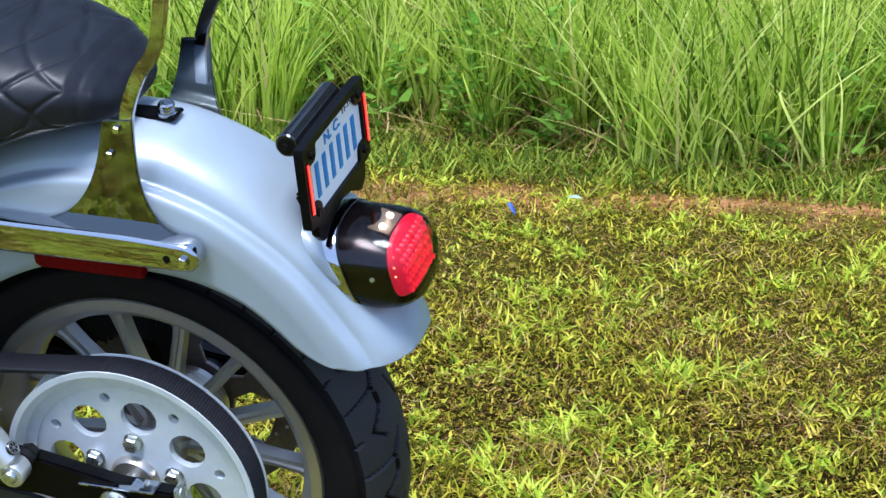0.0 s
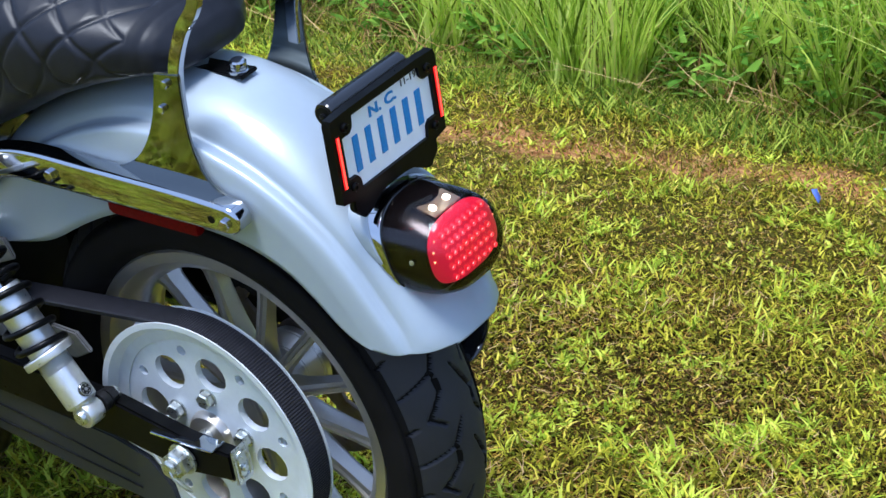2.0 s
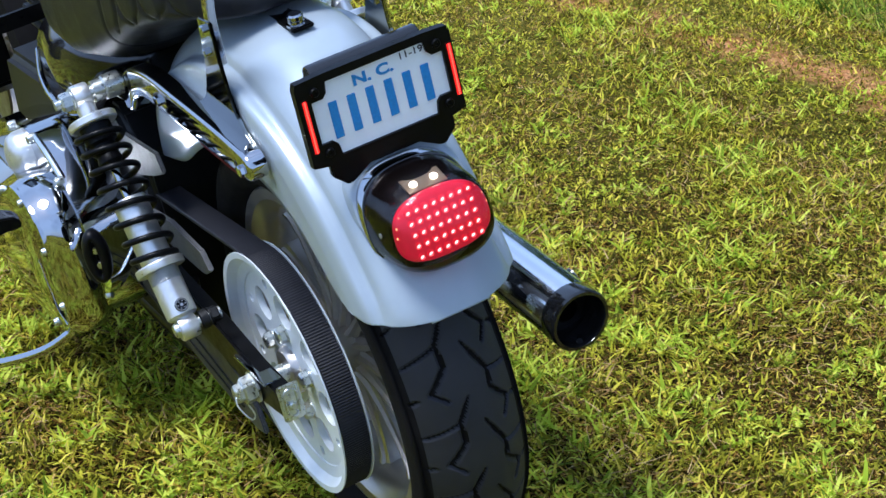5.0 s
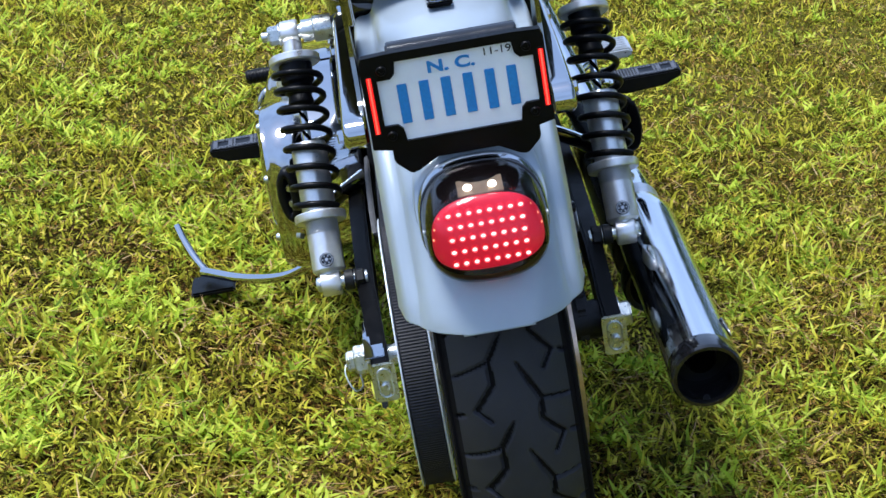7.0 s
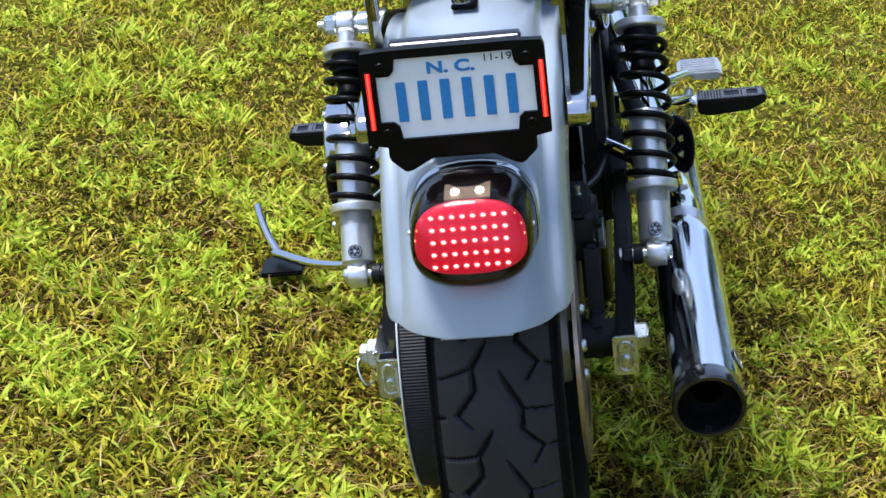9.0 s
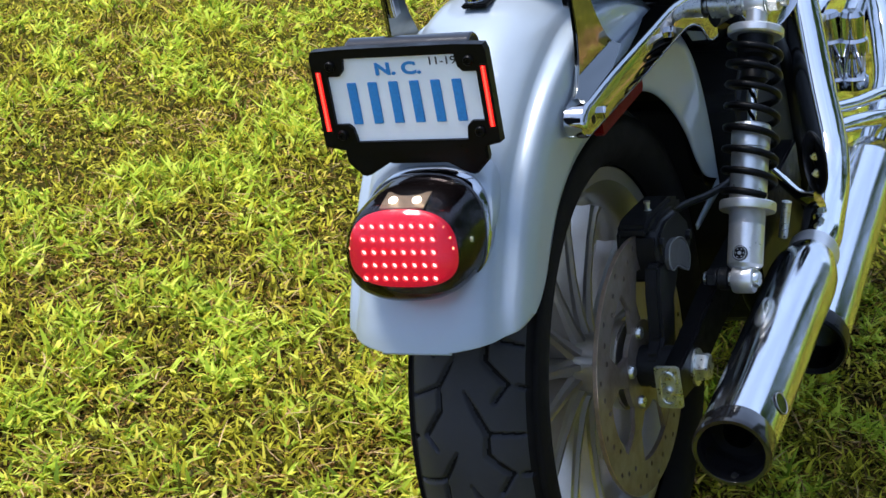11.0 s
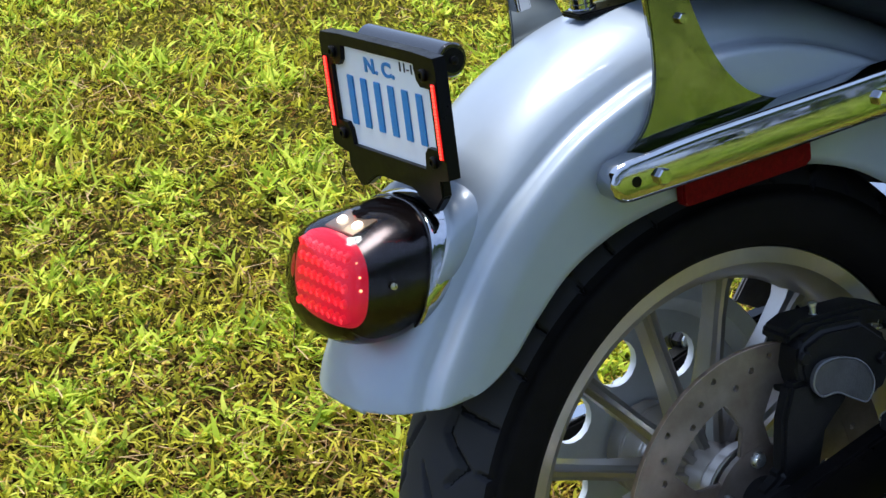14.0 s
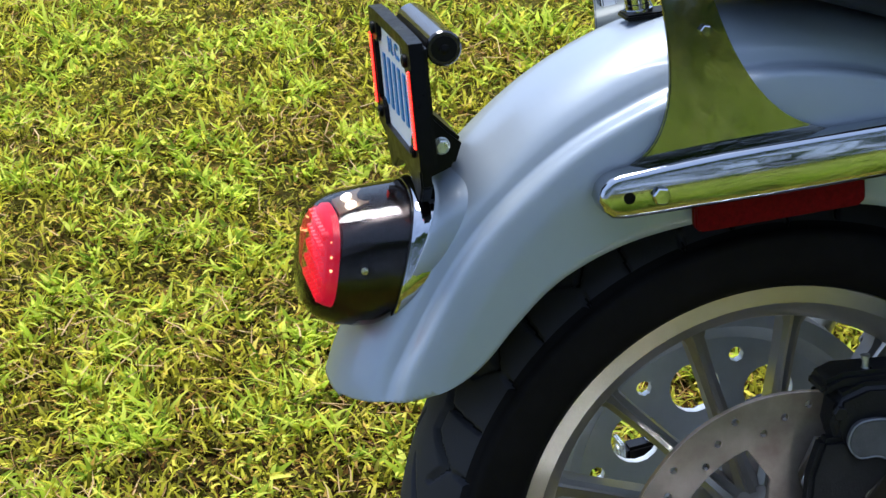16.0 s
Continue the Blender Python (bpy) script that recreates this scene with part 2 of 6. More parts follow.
def disc_plate(x0, x1, outer, inner, holes, cy, cz, seg=96):
    """A flat ring about the x axis with round holes: holes are (radius from the axis, angle, hole radius)."""
    bm = bmesh.new()
    def loop(r, c, n, a0=0.0):
        return [bm.verts.new((x0, c[0] + r * math.cos(a0 + 2 * math.pi * i / n), c[1] + r * math.sin(a0 + 2 * math.pi * i / n))) for i in range(n)]
    def edge(vs):
        return [bm.edges.new((vs[i], vs[(i + 1) % len(vs)])) for i in range(len(vs))]
    edges = edge(loop(outer, (cy, cz), seg)) + edge(loop(inner, (cy, cz), max(24, seg // 2)))
    for r, a, h in holes:
        edges += edge(loop(h, (cy + r * math.cos(a), cz + r * math.sin(a)), 16 if h > 0.008 else 8))
    bmesh.ops.triangle_fill(bm, use_beauty=True, edges=edges)
    faces = bm.faces[:]
    def inside(p):
        d = math.hypot(p.y - cy, p.z - cz)
        if d < inner or d > outer:
            return True
        return any(math.hypot(p.y - cy - r * math.cos(a), p.z - cz - r * math.sin(a)) < h * 0.93 for r, a, h in holes)
    bmesh.ops.delete(bm, geom=[f for f in faces if inside(f.calc_center_median())], context="FACES_ONLY")
    res = bmesh.ops.extrude_face_region(bm, geom=bm.faces[:])
    bmesh.ops.translate(bm, verts=[g for g in res["geom"] if isinstance(g, bmesh.types.BMVert)], vec=(x1 - x0, 0, 0))
    s = Shape()
    bm.verts.index_update()
    s.v = [tuple(v.co) for v in bm.verts]
    s.f = [tuple(v.index for v in f.verts) for f in bm.faces]
    bm.free()
    return s


# ---- ground ----
def lawn_level(x, y):
    """The lawn dips and rises a little."""
    return 0.008 * np.sin(x * 2.1 + 0.7) * np.cos(y * 1.7) + 0.004 * np.sin(x * 5.3 + y * 4.1)


def grid_sheet(name, xs, ys, level, material):
    X, Y = np.meshgrid(xs, ys)
    Z = level(X, Y)
    me = bpy.data.meshes.new(name)
    nx, ny = len(xs), len(ys)
    verts = np.stack([X, Y, Z], -1).reshape(-1, 3)
    idx = np.arange(nx * ny).reshape(ny, nx)
    faces = np.stack([idx[:-1, :-1], idx[:-1, 1:], idx[1:, 1:], idx[1:, :-1]], -1).reshape(-1, 4)
    me.from_pydata(verts.tolist(), [], faces.tolist())
    me.polygons.foreach_set("use_smooth", [True] * len(me.polygons))
    me.materials.append(material)
    return new(name, me)


def soil_material():
    m = bpy.data.materials.new("shaded_thatch_and_soil")
    m.use_nodes = True
    nt = m.node_tree
    b = nt.nodes["Principled BSDF"]
    b.inputs["Roughness"].default_value = 0.95
    b.inputs["Specular IOR Level"].default_value = 0.03
    tc = nt.nodes.new("ShaderNodeTexCoord")
    def noise_node(scale, detail):
        n = nt.nodes.new("ShaderNodeTexNoise")
        n.inputs["Scale"].default_value, n.inputs["Detail"].default_value = scale, detail
        nt.links.new(tc.outputs["Object"], n.inputs["Vector"])
        return n
    def ramp(source, stops):
        r = nt.nodes.new("ShaderNodeValToRGB")
        while len(r.color_ramp.elements) < len(stops):
            r.color_ramp.elements.new(0.5)
        for e, (p, c) in zip(r.color_ramp.elements, stops):
            e.position, e.color = p, (*c, 1)
        nt.links.new(source, r.inputs["Fac"])
        return r
    # soil and thatch taken near black, which puts the shade between blades into them
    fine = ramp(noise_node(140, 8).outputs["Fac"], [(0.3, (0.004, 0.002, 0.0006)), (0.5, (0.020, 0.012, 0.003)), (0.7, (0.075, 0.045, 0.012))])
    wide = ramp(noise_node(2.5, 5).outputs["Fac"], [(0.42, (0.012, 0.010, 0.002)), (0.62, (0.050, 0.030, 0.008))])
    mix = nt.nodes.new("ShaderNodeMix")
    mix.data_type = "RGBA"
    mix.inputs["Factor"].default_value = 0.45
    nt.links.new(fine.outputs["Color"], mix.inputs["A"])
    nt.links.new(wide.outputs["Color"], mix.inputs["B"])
    # bare clay strip beside the tall grass
    sep = nt.nodes.new("ShaderNodeSeparateXYZ")
    nt.links.new(tc.outputs["Object"], sep.inputs["Vector"])
    sub = nt.nodes.new("ShaderNodeMath")
    sub.operation = "SUBTRACT"
    sub.inputs[1].default_value = 1.835
    slant = nt.nodes.new("ShaderNodeMath")
    slant.operation = "MULTIPLY_ADD"
    slant.inputs[1].default_value = 0.148
    nt.links.new(sep.outputs["Y"], slant.inputs[0])
    nt.links.new(sep.outputs["X"], slant.inputs[2])
    nt.links.new(slant.outputs["Value"], sub.inputs[0])
    ab = nt.nodes.new("ShaderNodeMath")
    ab.operation = "ABSOLUTE"
    nt.links.new(sub.outputs["Value"], ab.inputs[0])
    wob = noise_node(6, 6)
    ad = nt.nodes.new("ShaderNodeMath")
    ad.operation = "MULTIPLY_ADD"
    ad.inputs[1].default_value, ad.inputs[2].default_value = 0.35, -0.16
    nt.links.new(wob.outputs["Fac"], ad.inputs[0])
    su = nt.nodes.new("ShaderNodeMath")
    su.operation = "ADD"
    nt.links.new(ab.outputs["Value"], su.inputs[0])
    nt.links.new(ad.outputs["Value"], su.inputs[1])
    band = ramp(su.outputs["Value"], [(0.04, (1, 1, 1)), (0.13, (0, 0, 0))])
    mix2 = nt.nodes.new("ShaderNodeMix")
    mix2.data_type = "RGBA"
    clay = ramp(noise_node(60, 8).outputs["Fac"], [(0.35, (0.30, 0.115, 0.045)), (0.65, (0.55, 0.29, 0.13))])
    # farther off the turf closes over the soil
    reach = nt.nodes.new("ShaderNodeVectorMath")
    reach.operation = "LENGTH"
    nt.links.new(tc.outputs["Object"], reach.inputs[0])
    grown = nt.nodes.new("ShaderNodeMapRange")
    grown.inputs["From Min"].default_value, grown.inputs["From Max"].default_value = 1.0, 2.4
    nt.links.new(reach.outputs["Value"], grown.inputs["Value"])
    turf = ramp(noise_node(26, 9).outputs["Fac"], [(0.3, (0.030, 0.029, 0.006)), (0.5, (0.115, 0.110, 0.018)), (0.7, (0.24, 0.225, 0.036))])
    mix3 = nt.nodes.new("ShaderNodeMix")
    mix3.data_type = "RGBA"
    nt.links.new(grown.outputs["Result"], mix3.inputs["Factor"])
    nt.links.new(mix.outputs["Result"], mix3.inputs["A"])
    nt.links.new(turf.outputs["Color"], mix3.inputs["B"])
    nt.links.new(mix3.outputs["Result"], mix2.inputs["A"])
    ends = nt.nodes.new("ShaderNodeMath")
    ends.operation = "MULTIPLY"
    fade = nt.nodes.new("ShaderNodeMath")
    fade.operation, fade.inputs[0].default_value = "SUBTRACT", 1.0
    far_off = nt.nodes.new("ShaderNodeMapRange")
    far_off.inputs["From Min"].default_value, far_off.inputs["From Max"].default_value = 3.2, 6.0
    nt.links.new(reach.outputs["Value"], far_off.inputs["Value"])
    nt.links.new(far_off.outputs["Result"], fade.inputs[1])
    nt.links.new(band.outputs["Color"], ends.inputs[0])
    nt.links.new(fade.outputs["Value"], ends.inputs[1])
    nt.links.new(ends.outputs["Value"], mix2.inputs["Factor"])
    nt.links.new(clay.outputs["Color"], mix2.inputs["B"])
    nt.links.new(mix2.outputs["Result"], b.inputs["Base Color"])
    bp = nt.nodes.new("ShaderNodeBump")
    bp.inputs["Strength"].default_value, bp.inputs["Distance"].default_value = 0.8, 0.01
    nt.links.new(noise_node(120, 8).outputs["Fac"], bp.inputs["Height"])
    nt.links.new(bp.outputs["Normal"], b.inputs["Normal"])
    return m


far = [-3000, -600, -150, -40, -14, -7]
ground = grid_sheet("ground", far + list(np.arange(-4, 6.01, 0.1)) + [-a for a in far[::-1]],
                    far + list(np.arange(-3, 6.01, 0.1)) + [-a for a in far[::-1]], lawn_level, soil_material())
tagged(ground, "lawn soil with brown thatch and a bare strip of reddish clay", "ground", kind="structure")


def blade_material(name, stops, translucent=0.35, rough=0.5):
    """Leaves and blades: colour by the blade, thin enough to let light through."""
    m = bpy.data.materials.new(name)
    m.use_nodes = True
    nt = m.node_tree
    b = nt.nodes["Principled BSDF"]
    b.inputs["Roughness"].default_value = rough
    b.inputs["Specular IOR Level"].default_value = 0.06
    geo = nt.nodes.new("ShaderNodeNewGeometry")
    r = nt.nodes.new("ShaderNodeValToRGB")
    while len(r.color_ramp.elements) < len(stops):
        r.color_ramp.elements.new(0.5)
    for e, (p, c) in zip(r.color_ramp.elements, stops):
        e.position, e.color = p, (*c, 1)
    nt.links.new(geo.outputs["Random Per Island"], r.inputs["Fac"])
    nt.links.new(r.outputs["Color"], b.inputs["Base Color"])
    tl = nt.nodes.new("ShaderNodeBsdfTranslucent")
    nt.links.new(r.outputs["Color"], tl.inputs["Color"])
    mix = nt.nodes.new("ShaderNodeMixShader")
    mix.inputs["Fac"].default_value = translucent
    nt.links.new(b.outputs["BSDF"], mix.inputs[1])
    nt.links.new(tl.outputs["BSDF"], mix.inputs[2])
    nt.links.new(mix.outputs["Shader"], nt.nodes["Material Output"].inputs["Surface"])
    return m


def blades(name, roots, height, width, heading, lean, droop, material, rng, segs=3, label="", category="grass"):
    """Grass blades in one mesh: each a tapering strip that leans and droops."""
    n = len(roots)
    side = np.stack([-np.sin(heading), np.cos(heading), np.zeros(n)], -1)
    fwd = np.stack([np.cos(heading), np.sin(heading), np.zeros(n)], -1)
    twist = rng.uniform(-0.9, 0.9, n)
    curl = rng.normal(0, 0.30, n)
    rows = []
    for k in range(segs + 1):
        t = k / segs
        # arc of the blade
        along = height * t
        out = along * np.sin(lean + droop * t * 0.6)
        up = along * np.cos(lean + droop * t * 0.6)
        c = roots + fwd * out[:, None] + np.array([0, 0, 1.0]) * up[:, None] + side * (curl * along * t)[:, None]
        w = width * (1.0 if k == 0 else (1 - t ** 2.2)) * 0.5
        s2 = side * np.cos(twist)[:, None] + fwd * np.sin(twist)[:, None]
        if k < segs:
            rows += [c - s2 * w[:, None], c + s2 * w[:, None]]
        else:
            rows += [c]
    verts = np.stack(rows, 1)
    per = verts.shape[1]
    tris = []
    for k in range(segs - 1):
        a = 2 * k
        tris += [(a, a + 1, a + 3), (a, a + 3, a + 2)]
    tris.append((2 * segs - 2, 2 * segs - 1, 2 * segs))
    tris = np.array(tris)
    faces = (np.arange(n)[:, None, None] * per + tris[None]).reshape(-1, 3)
    me = bpy.data.meshes.new(name)
    me.vertices.add(n * per)
    me.vertices.foreach_set("co", verts.reshape(-1).astype(np.float32))
    me.loops.add(faces.size)
    me.loops.foreach_set("vertex_index", faces.reshape(-1).astype(np.int32))
    me.polygons.add(len(faces))
    me.polygons.foreach_set("loop_start", np.arange(0, faces.size, 3, dtype=np.int32))
    me.polygons.foreach_set("use_smooth", np.ones(len(faces), dtype=bool))
    me.update(calc_edges=True)
    me.materials.append(material)
    return tagged(new(name, me), label, category, kind="stuff")


def patch_noise(x, y, s, seed):
    """Soft patches from 0 to 1 over the plan."""
    r = np.random.default_rng(seed)
    v = np.zeros_like(x)
    for k in range(10):
        a, f, p = r.uniform(0, 6.28), r.uniform(0.5, 1.8) / s, r.uniform(0, 6.28)
        v += np.sin((x * np.cos(a) + y * np.sin(a)) * f * 6.28 + p)
    return 1 / (1 + np.exp(-v * 0.9))


rng = np.random.default_rng(7)
GREEN = blade_material("lawn_blades", [(0.0, (0.035, 0.030, 0.006)), (0.25, (0.134, 0.128, 0.010)), (0.6, (0.45, 0.43, 0.028)), (0.88, (0.84, 0.78, 0.07)), (1.0, (0.96, 0.78, 0.14))], 0.5, 0.5)
BRIGHT = blade_material("crabgrass_blades", [(0.0, (0.12, 0.20, 0.014)), (0.4, (0.50, 0.64, 0.045)), (1.0, (0.96, 0.99, 0.16))], 0.55, 0.45)
THATCH = blade_material("olive_thatch", [(0.0, (0.045, 0.020, 0.004)), (0.45, (0.18, 0.095, 0.014)), (0.8, (0.40, 0.24, 0.040)), (1.0, (0.66, 0.44, 0.10))], 0.3, 0.7)
STRAW = blade_material("dry_straw", [(0.0, (0.09, 0.046, 0.014)), (0.5, (0.33, 0.195, 0.070)), (1.0, (0.66, 0.47, 0.22))], 0.2, 0.7)
TALL = blade_material("tall_grass_blades", [(0.0, (0.05, 0.09, 0.008)), (0.25, (0.33, 0.48, 0.040)), (0.6, (0.74, 0.86, 0.14)), (0.94, (0.88, 0.94, 0.28)), (1.0, (0.85, 0.68, 0.34))], 0.55)
WEED = blade_material("weed_leaves", [(0.0, (0.10, 0.24, 0.025)), (1.0, (0.34, 0.54, 0.075))], 0.4)
NEAR = [(-1.2, 1.3, -1.0, 1.2, 1.0), (-2.7, -1.2, -1.2, 2.2, 0.8), (1.3, 2.3, -1.0, 2.4, 0.8), (-1.2, 1.3, 1.2, 3.2, 0.7)]


def clay_gap(x, y):
    """Thin growth on the bare clay strip."""
    d = np.abs(x - 1.835 + 0.148 * y + 0.03 * np.sin(y * 3.0))
    bare = np.exp(-((y + 0.35) / 0.30) ** 2) + 0.45 * np.exp(-((y - 0.85) / 0.5) ** 2)
    return np.clip((d - 0.02) / 0.09, np.clip(1.0 - 0.75 * bare, 0.10, 1) * (0.7 + 0.3 * patch_noise(x, y, 0.2, 77)), 1.0)


def over_lawn(density, keep):
    xs, ys = [], []
    for x0, x1, y0, y1, k in NEAR:
        n = int(density * k * (x1 - x0) * (y1 - y0))
        xs.append(rng.uniform(x0, x1, n)), ys.append(rng.uniform(y0, y1, n))
    x, y = np.concatenate(xs), np.concatenate(ys)
    ok = rng.uniform(0, 1, len(x)) < keep(x, y)
    return x[ok], y[ok]


def lawn(name, density, h, w, lean, droop, material, label, keep, lift=0.0, tuft=1, segs=2):
    """tuft: blades that spread from one root."""
    x, y = over_lawn(density, keep)
    size = np.repeat((0.65 + 0.7 * patch_noise(x, y, 0.5, 3)) * (1 - 0.18 * brown_side(x)), tuft)
    x, y = np.repeat(x, tuft), np.repeat(y, tuft)
    n = len(x)
    if tuft > 1:
        x, y = x + rng.normal(0, 0.004, n), y + rng.normal(0, 0.004, n)
    root = np.stack([x, y, lawn_level(x, y) + lift * rng.uniform(0, 1, n)], -1)
    return blades(name, root, rng.uniform(*h, n) * size, rng.uniform(w * 0.55, w * 1.35, n) * (1 - 0.22 * brown_side(x)), rng.uniform(0, 6.283, n),
                  rng.uniform(*lean, n), rng.uniform(*droop, n), material, rng, segs, label)


def worn(x, y):
    """Where the turf is thin and brown, from 0 to 1."""
    return patch_noise(x, y, 0.45, 41) ** 1.4 * (0.55 + 0.45 * brown_side(x))


def brown_side(x):
    return 1 / (1 + np.exp(-(x - 0.45) * 5))


lawn("lawn_grass", 27000, (0.011, 0.033), 0.0052, (0.1, 1.15), (0.2, 1.6), GREEN, "short yellow-green mown lawn grass with uneven tufts",
     lambda x, y: clay_gap(x, y) * (1 - 0.30 * worn(x, y)) * (1 - 0.15 * brown_side(x)) * (0.22 + 0.78 * patch_noise(x, y, 0.06, 12)), lift=0.014)
lawn("crabgrass", 5200, (0.017, 0.044), 0.0074, (0.45, 1.3), (0.1, 0.8), BRIGHT, "bright green broad-bladed crabgrass in patches across the lawn",
     lambda x, y: clay_gap(x, y) * (1 - 0.75 * worn(x, y)) * patch_noise(x, y, 0.26, 23) ** 1.5 * (0.25 + 0.75 * patch_noise(x, y, 0.09, 24)) * (1 - 0.50 * brown_side(x)), tuft=7, segs=3, lift=0.010)
lawn("lawn_thatch", 19000, (0.007, 0.022), 0.0042, (0.8, 1.5), (0.0, 0.6), THATCH, "olive and brown thatch under the mown grass",
     lambda x, y: (0.45 + 0.25 * brown_side(x) + 0.30 * worn(x, y)) * (0.3 + 0.7 * clay_gap(x, y)), lift=0.016, segs=1)
lawn("lawn_moss", 34000, (0.006, 0.015), 0.0062, (0.3, 1.3), (0.0, 0.8),
     blade_material("low_turf", [(0.0, (0.034, 0.036, 0.004)), (0.5, (0.13, 0.138, 0.012)), (0.85, (0.32, 0.32, 0.030)), (1.0, (0.45, 0.36, 0.07))], 0.4, 0.6), "dense low dark green turf close to the soil",
     lambda x, y: clay_gap(x, y) * (0.55 - 0.15 * worn(x, y) + 0.45 * brown_side(x)) * (0.35 + 0.65 * patch_noise(x, y, 0.05, 56)), lift=0.008, segs=1)
lawn("dry_straw", 5000, (0.015, 0.055), 0.0021, (1.1, 1.55), (-0.1, 0.2), STRAW, "dry brown clippings lying in the lawn",
     lambda x, y: (0.12 + 0.88 * worn(x, y)) * (0.3 + 0.7 * clay_gap(x, y)), lift=0.032)


def outer_lawn():
    """The same turf farther off, thinning out with distance."""
    n = 190000
    r, a = 0.9 + 9 * rng.uniform(0, 1, n) ** 1.7, rng.uniform(0, 6.283, n)
    x, y = 0.2 + r * np.cos(a), 0.3 + r * np.sin(a)
    near = x > 2.15 - 0.05 * np.sin(y * 4)
    for x0, x1, y0, y1, _ in NEAR:
        near |= (x > x0) & (x < x1) & (y > y0) & (y < y1)
    x, y, r = x[~near], y[~near], r[~near]
    n = len(x)
    root = np.stack([x, y, lawn_level(x, y)], -1)
    wide = 0.55 + 0.22 * r
    blades("outer_lawn", root, rng.uniform(0.018, 0.042, n) * wide, rng.uniform(0.005, 0.010, n) * wide, rng.uniform(0, 6.283, n), rng.uniform(0.2, 1.3, n),
           rng.uniform(0.2, 1.2, n), GREEN, rng, 2, "mown yellow-green lawn stretching away from the motorcycle")


outer_lawn()


def tall_grass():
    # fans of thin blades from many roots, thickest along the mown edge
    k = 360
    cx = 2.17 + rng.uniform(0, 1, k) ** 1.8 * 3.2
    cy = rng.uniform(-1.7, 4.4, k)
    cx += 0.07 * np.sin(cy * 5) + 0.05 * np.sin(cy * 13)
    per = 78
    x, y = np.repeat(cx, per), np.repeat(cy, per)
    n = len(x)
    spread = rng.normal(0, 0.024, n), rng.normal(0, 0.024, n)
    vigor = np.repeat(rng.uniform(0.45, 1.0, k), per)
    root = np.stack([x + spread[0], y + spread[1], lawn_level(x, y)], -1)
    blades("tall_grass", root, rng.uniform(0.35, 0.95, n) * vigor, rng.uniform(0.0035, 0.0085, n), rng.uniform(0, 6.283, n), np.abs(rng.normal(0.0, 0.30, n)),
           rng.uniform(0.0, 0.95, n) ** 1.3, TALL, rng, 6, "tall unmown yellow-green grass in tufts along the lawn")
    k = 260
    cx, cy = 2.2 + rng.uniform(0, 1, k) * 3.4, np.where(rng.uniform(0, 1, k) < 0.5, rng.uniform(-6, -1.7, k), rng.uniform(4.4, 9, k))
    per = 44
    x, y = np.repeat(cx, per) + rng.normal(0, 0.05, k * per), np.repeat(cy, per) + rng.normal(0, 0.05, k * per)
    n = len(x)
    blades("far_tall_grass", np.stack([x, y, lawn_level(x, y)], -1), rng.uniform(0.3, 0.9, n), rng.uniform(0.006, 0.013, n), rng.uniform(0, 6.283, n), np.abs(rng.normal(0.0, 0.27, n)),
           rng.uniform(0.0, 1.1, n), TALL, rng, 5, "more tall unmown grass farther along the lawn")
    m = 2200
    x = 2.06 + rng.uniform(0, 1, m) ** 1.4 * 0.7
    y = rng.uniform(-1.6, 4.0, m)
    root = np.stack([x, y, lawn_level(x, y) + rng.uniform(0, 0.05, m)], -1)
    blades("dead_grass", root, rng.uniform(0.08, 0.38, m), rng.uniform(0.002, 0.005, m), rng.uniform(0, 6.283, m), rng.uniform(0.8, 1.45, m),
           rng.uniform(-0.1, 0.4, m), STRAW, rng, 4, "dead bent straw at the foot of the tall grass")
    # broad-leaved weeds in whorls on low stems
    k = 420
    cx, cy = 2.12 + rng.uniform(0, 1, k) ** 1.9 * 2.0, rng.uniform(-1.5, 4.0, k)
    top = rng.uniform(0.06, 0.40, k)
    per = 18
    q = k * per
    root = np.stack([np.repeat(cx, per) + rng.normal(0, 0.025, q), np.repeat(cy, per) + rng.normal(0, 0.025, q), np.repeat(top, per) * rng.uniform(0.15, 1.0, q)], -1)
    blades("broadleaf_weeds", root, rng.uniform(0.03, 0.07, q), rng.uniform(0.014, 0.028, q), rng.uniform(0, 6.283, q), rng.uniform(0.7, 1.4, q),
           rng.uniform(0.1, 0.8, q), WEED, rng, 4, "green broad-leaved weeds among the tall grass", "weeds")
    # added dark leaves between and behind the tufts, standing in for shade among the stems
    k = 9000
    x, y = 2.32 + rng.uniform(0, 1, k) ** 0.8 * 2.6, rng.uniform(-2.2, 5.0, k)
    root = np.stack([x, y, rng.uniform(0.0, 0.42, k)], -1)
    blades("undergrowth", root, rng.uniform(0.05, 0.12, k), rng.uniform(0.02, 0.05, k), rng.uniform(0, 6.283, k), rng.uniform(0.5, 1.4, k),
           rng.uniform(0.1, 0.8, k), blade_material("gap_shade_leaves", [(0.0, (0.012, 0.018, 0.005)), (0.7, (0.030, 0.055, 0.010)), (1.0, (0.07, 0.13, 0.02))], 0.2), rng, 3,
           "dark green leaves standing in for shade between the grass tufts", "undergrowth")
    # a strip of longer lawn just before the tall grass
    m = 16000
    x, y = rng.uniform(1.92, 2.35, m), rng.uniform(-1.4, 3.2, m)
    root = np.stack([x, y, lawn_level(x, y)], -1)
    blades("rough_grass", root, rng.uniform(0.025, 0.085, m), rng.uniform(0.003, 0.0070, m), rng.uniform(0, 6.283, m), rng.uniform(0.1, 1.0, m),
           rng.uniform(0.1, 1.0, m), blade_material("rough_grass_blades", [(0.0, (0.05, 0.09, 0.010)), (0.5, (0.20, 0.30, 0.030)), (1.0, (0.60, 0.66, 0.10))], 0.45), rng, 3, "longer uncut grass along the mown edge")


tall_grass()


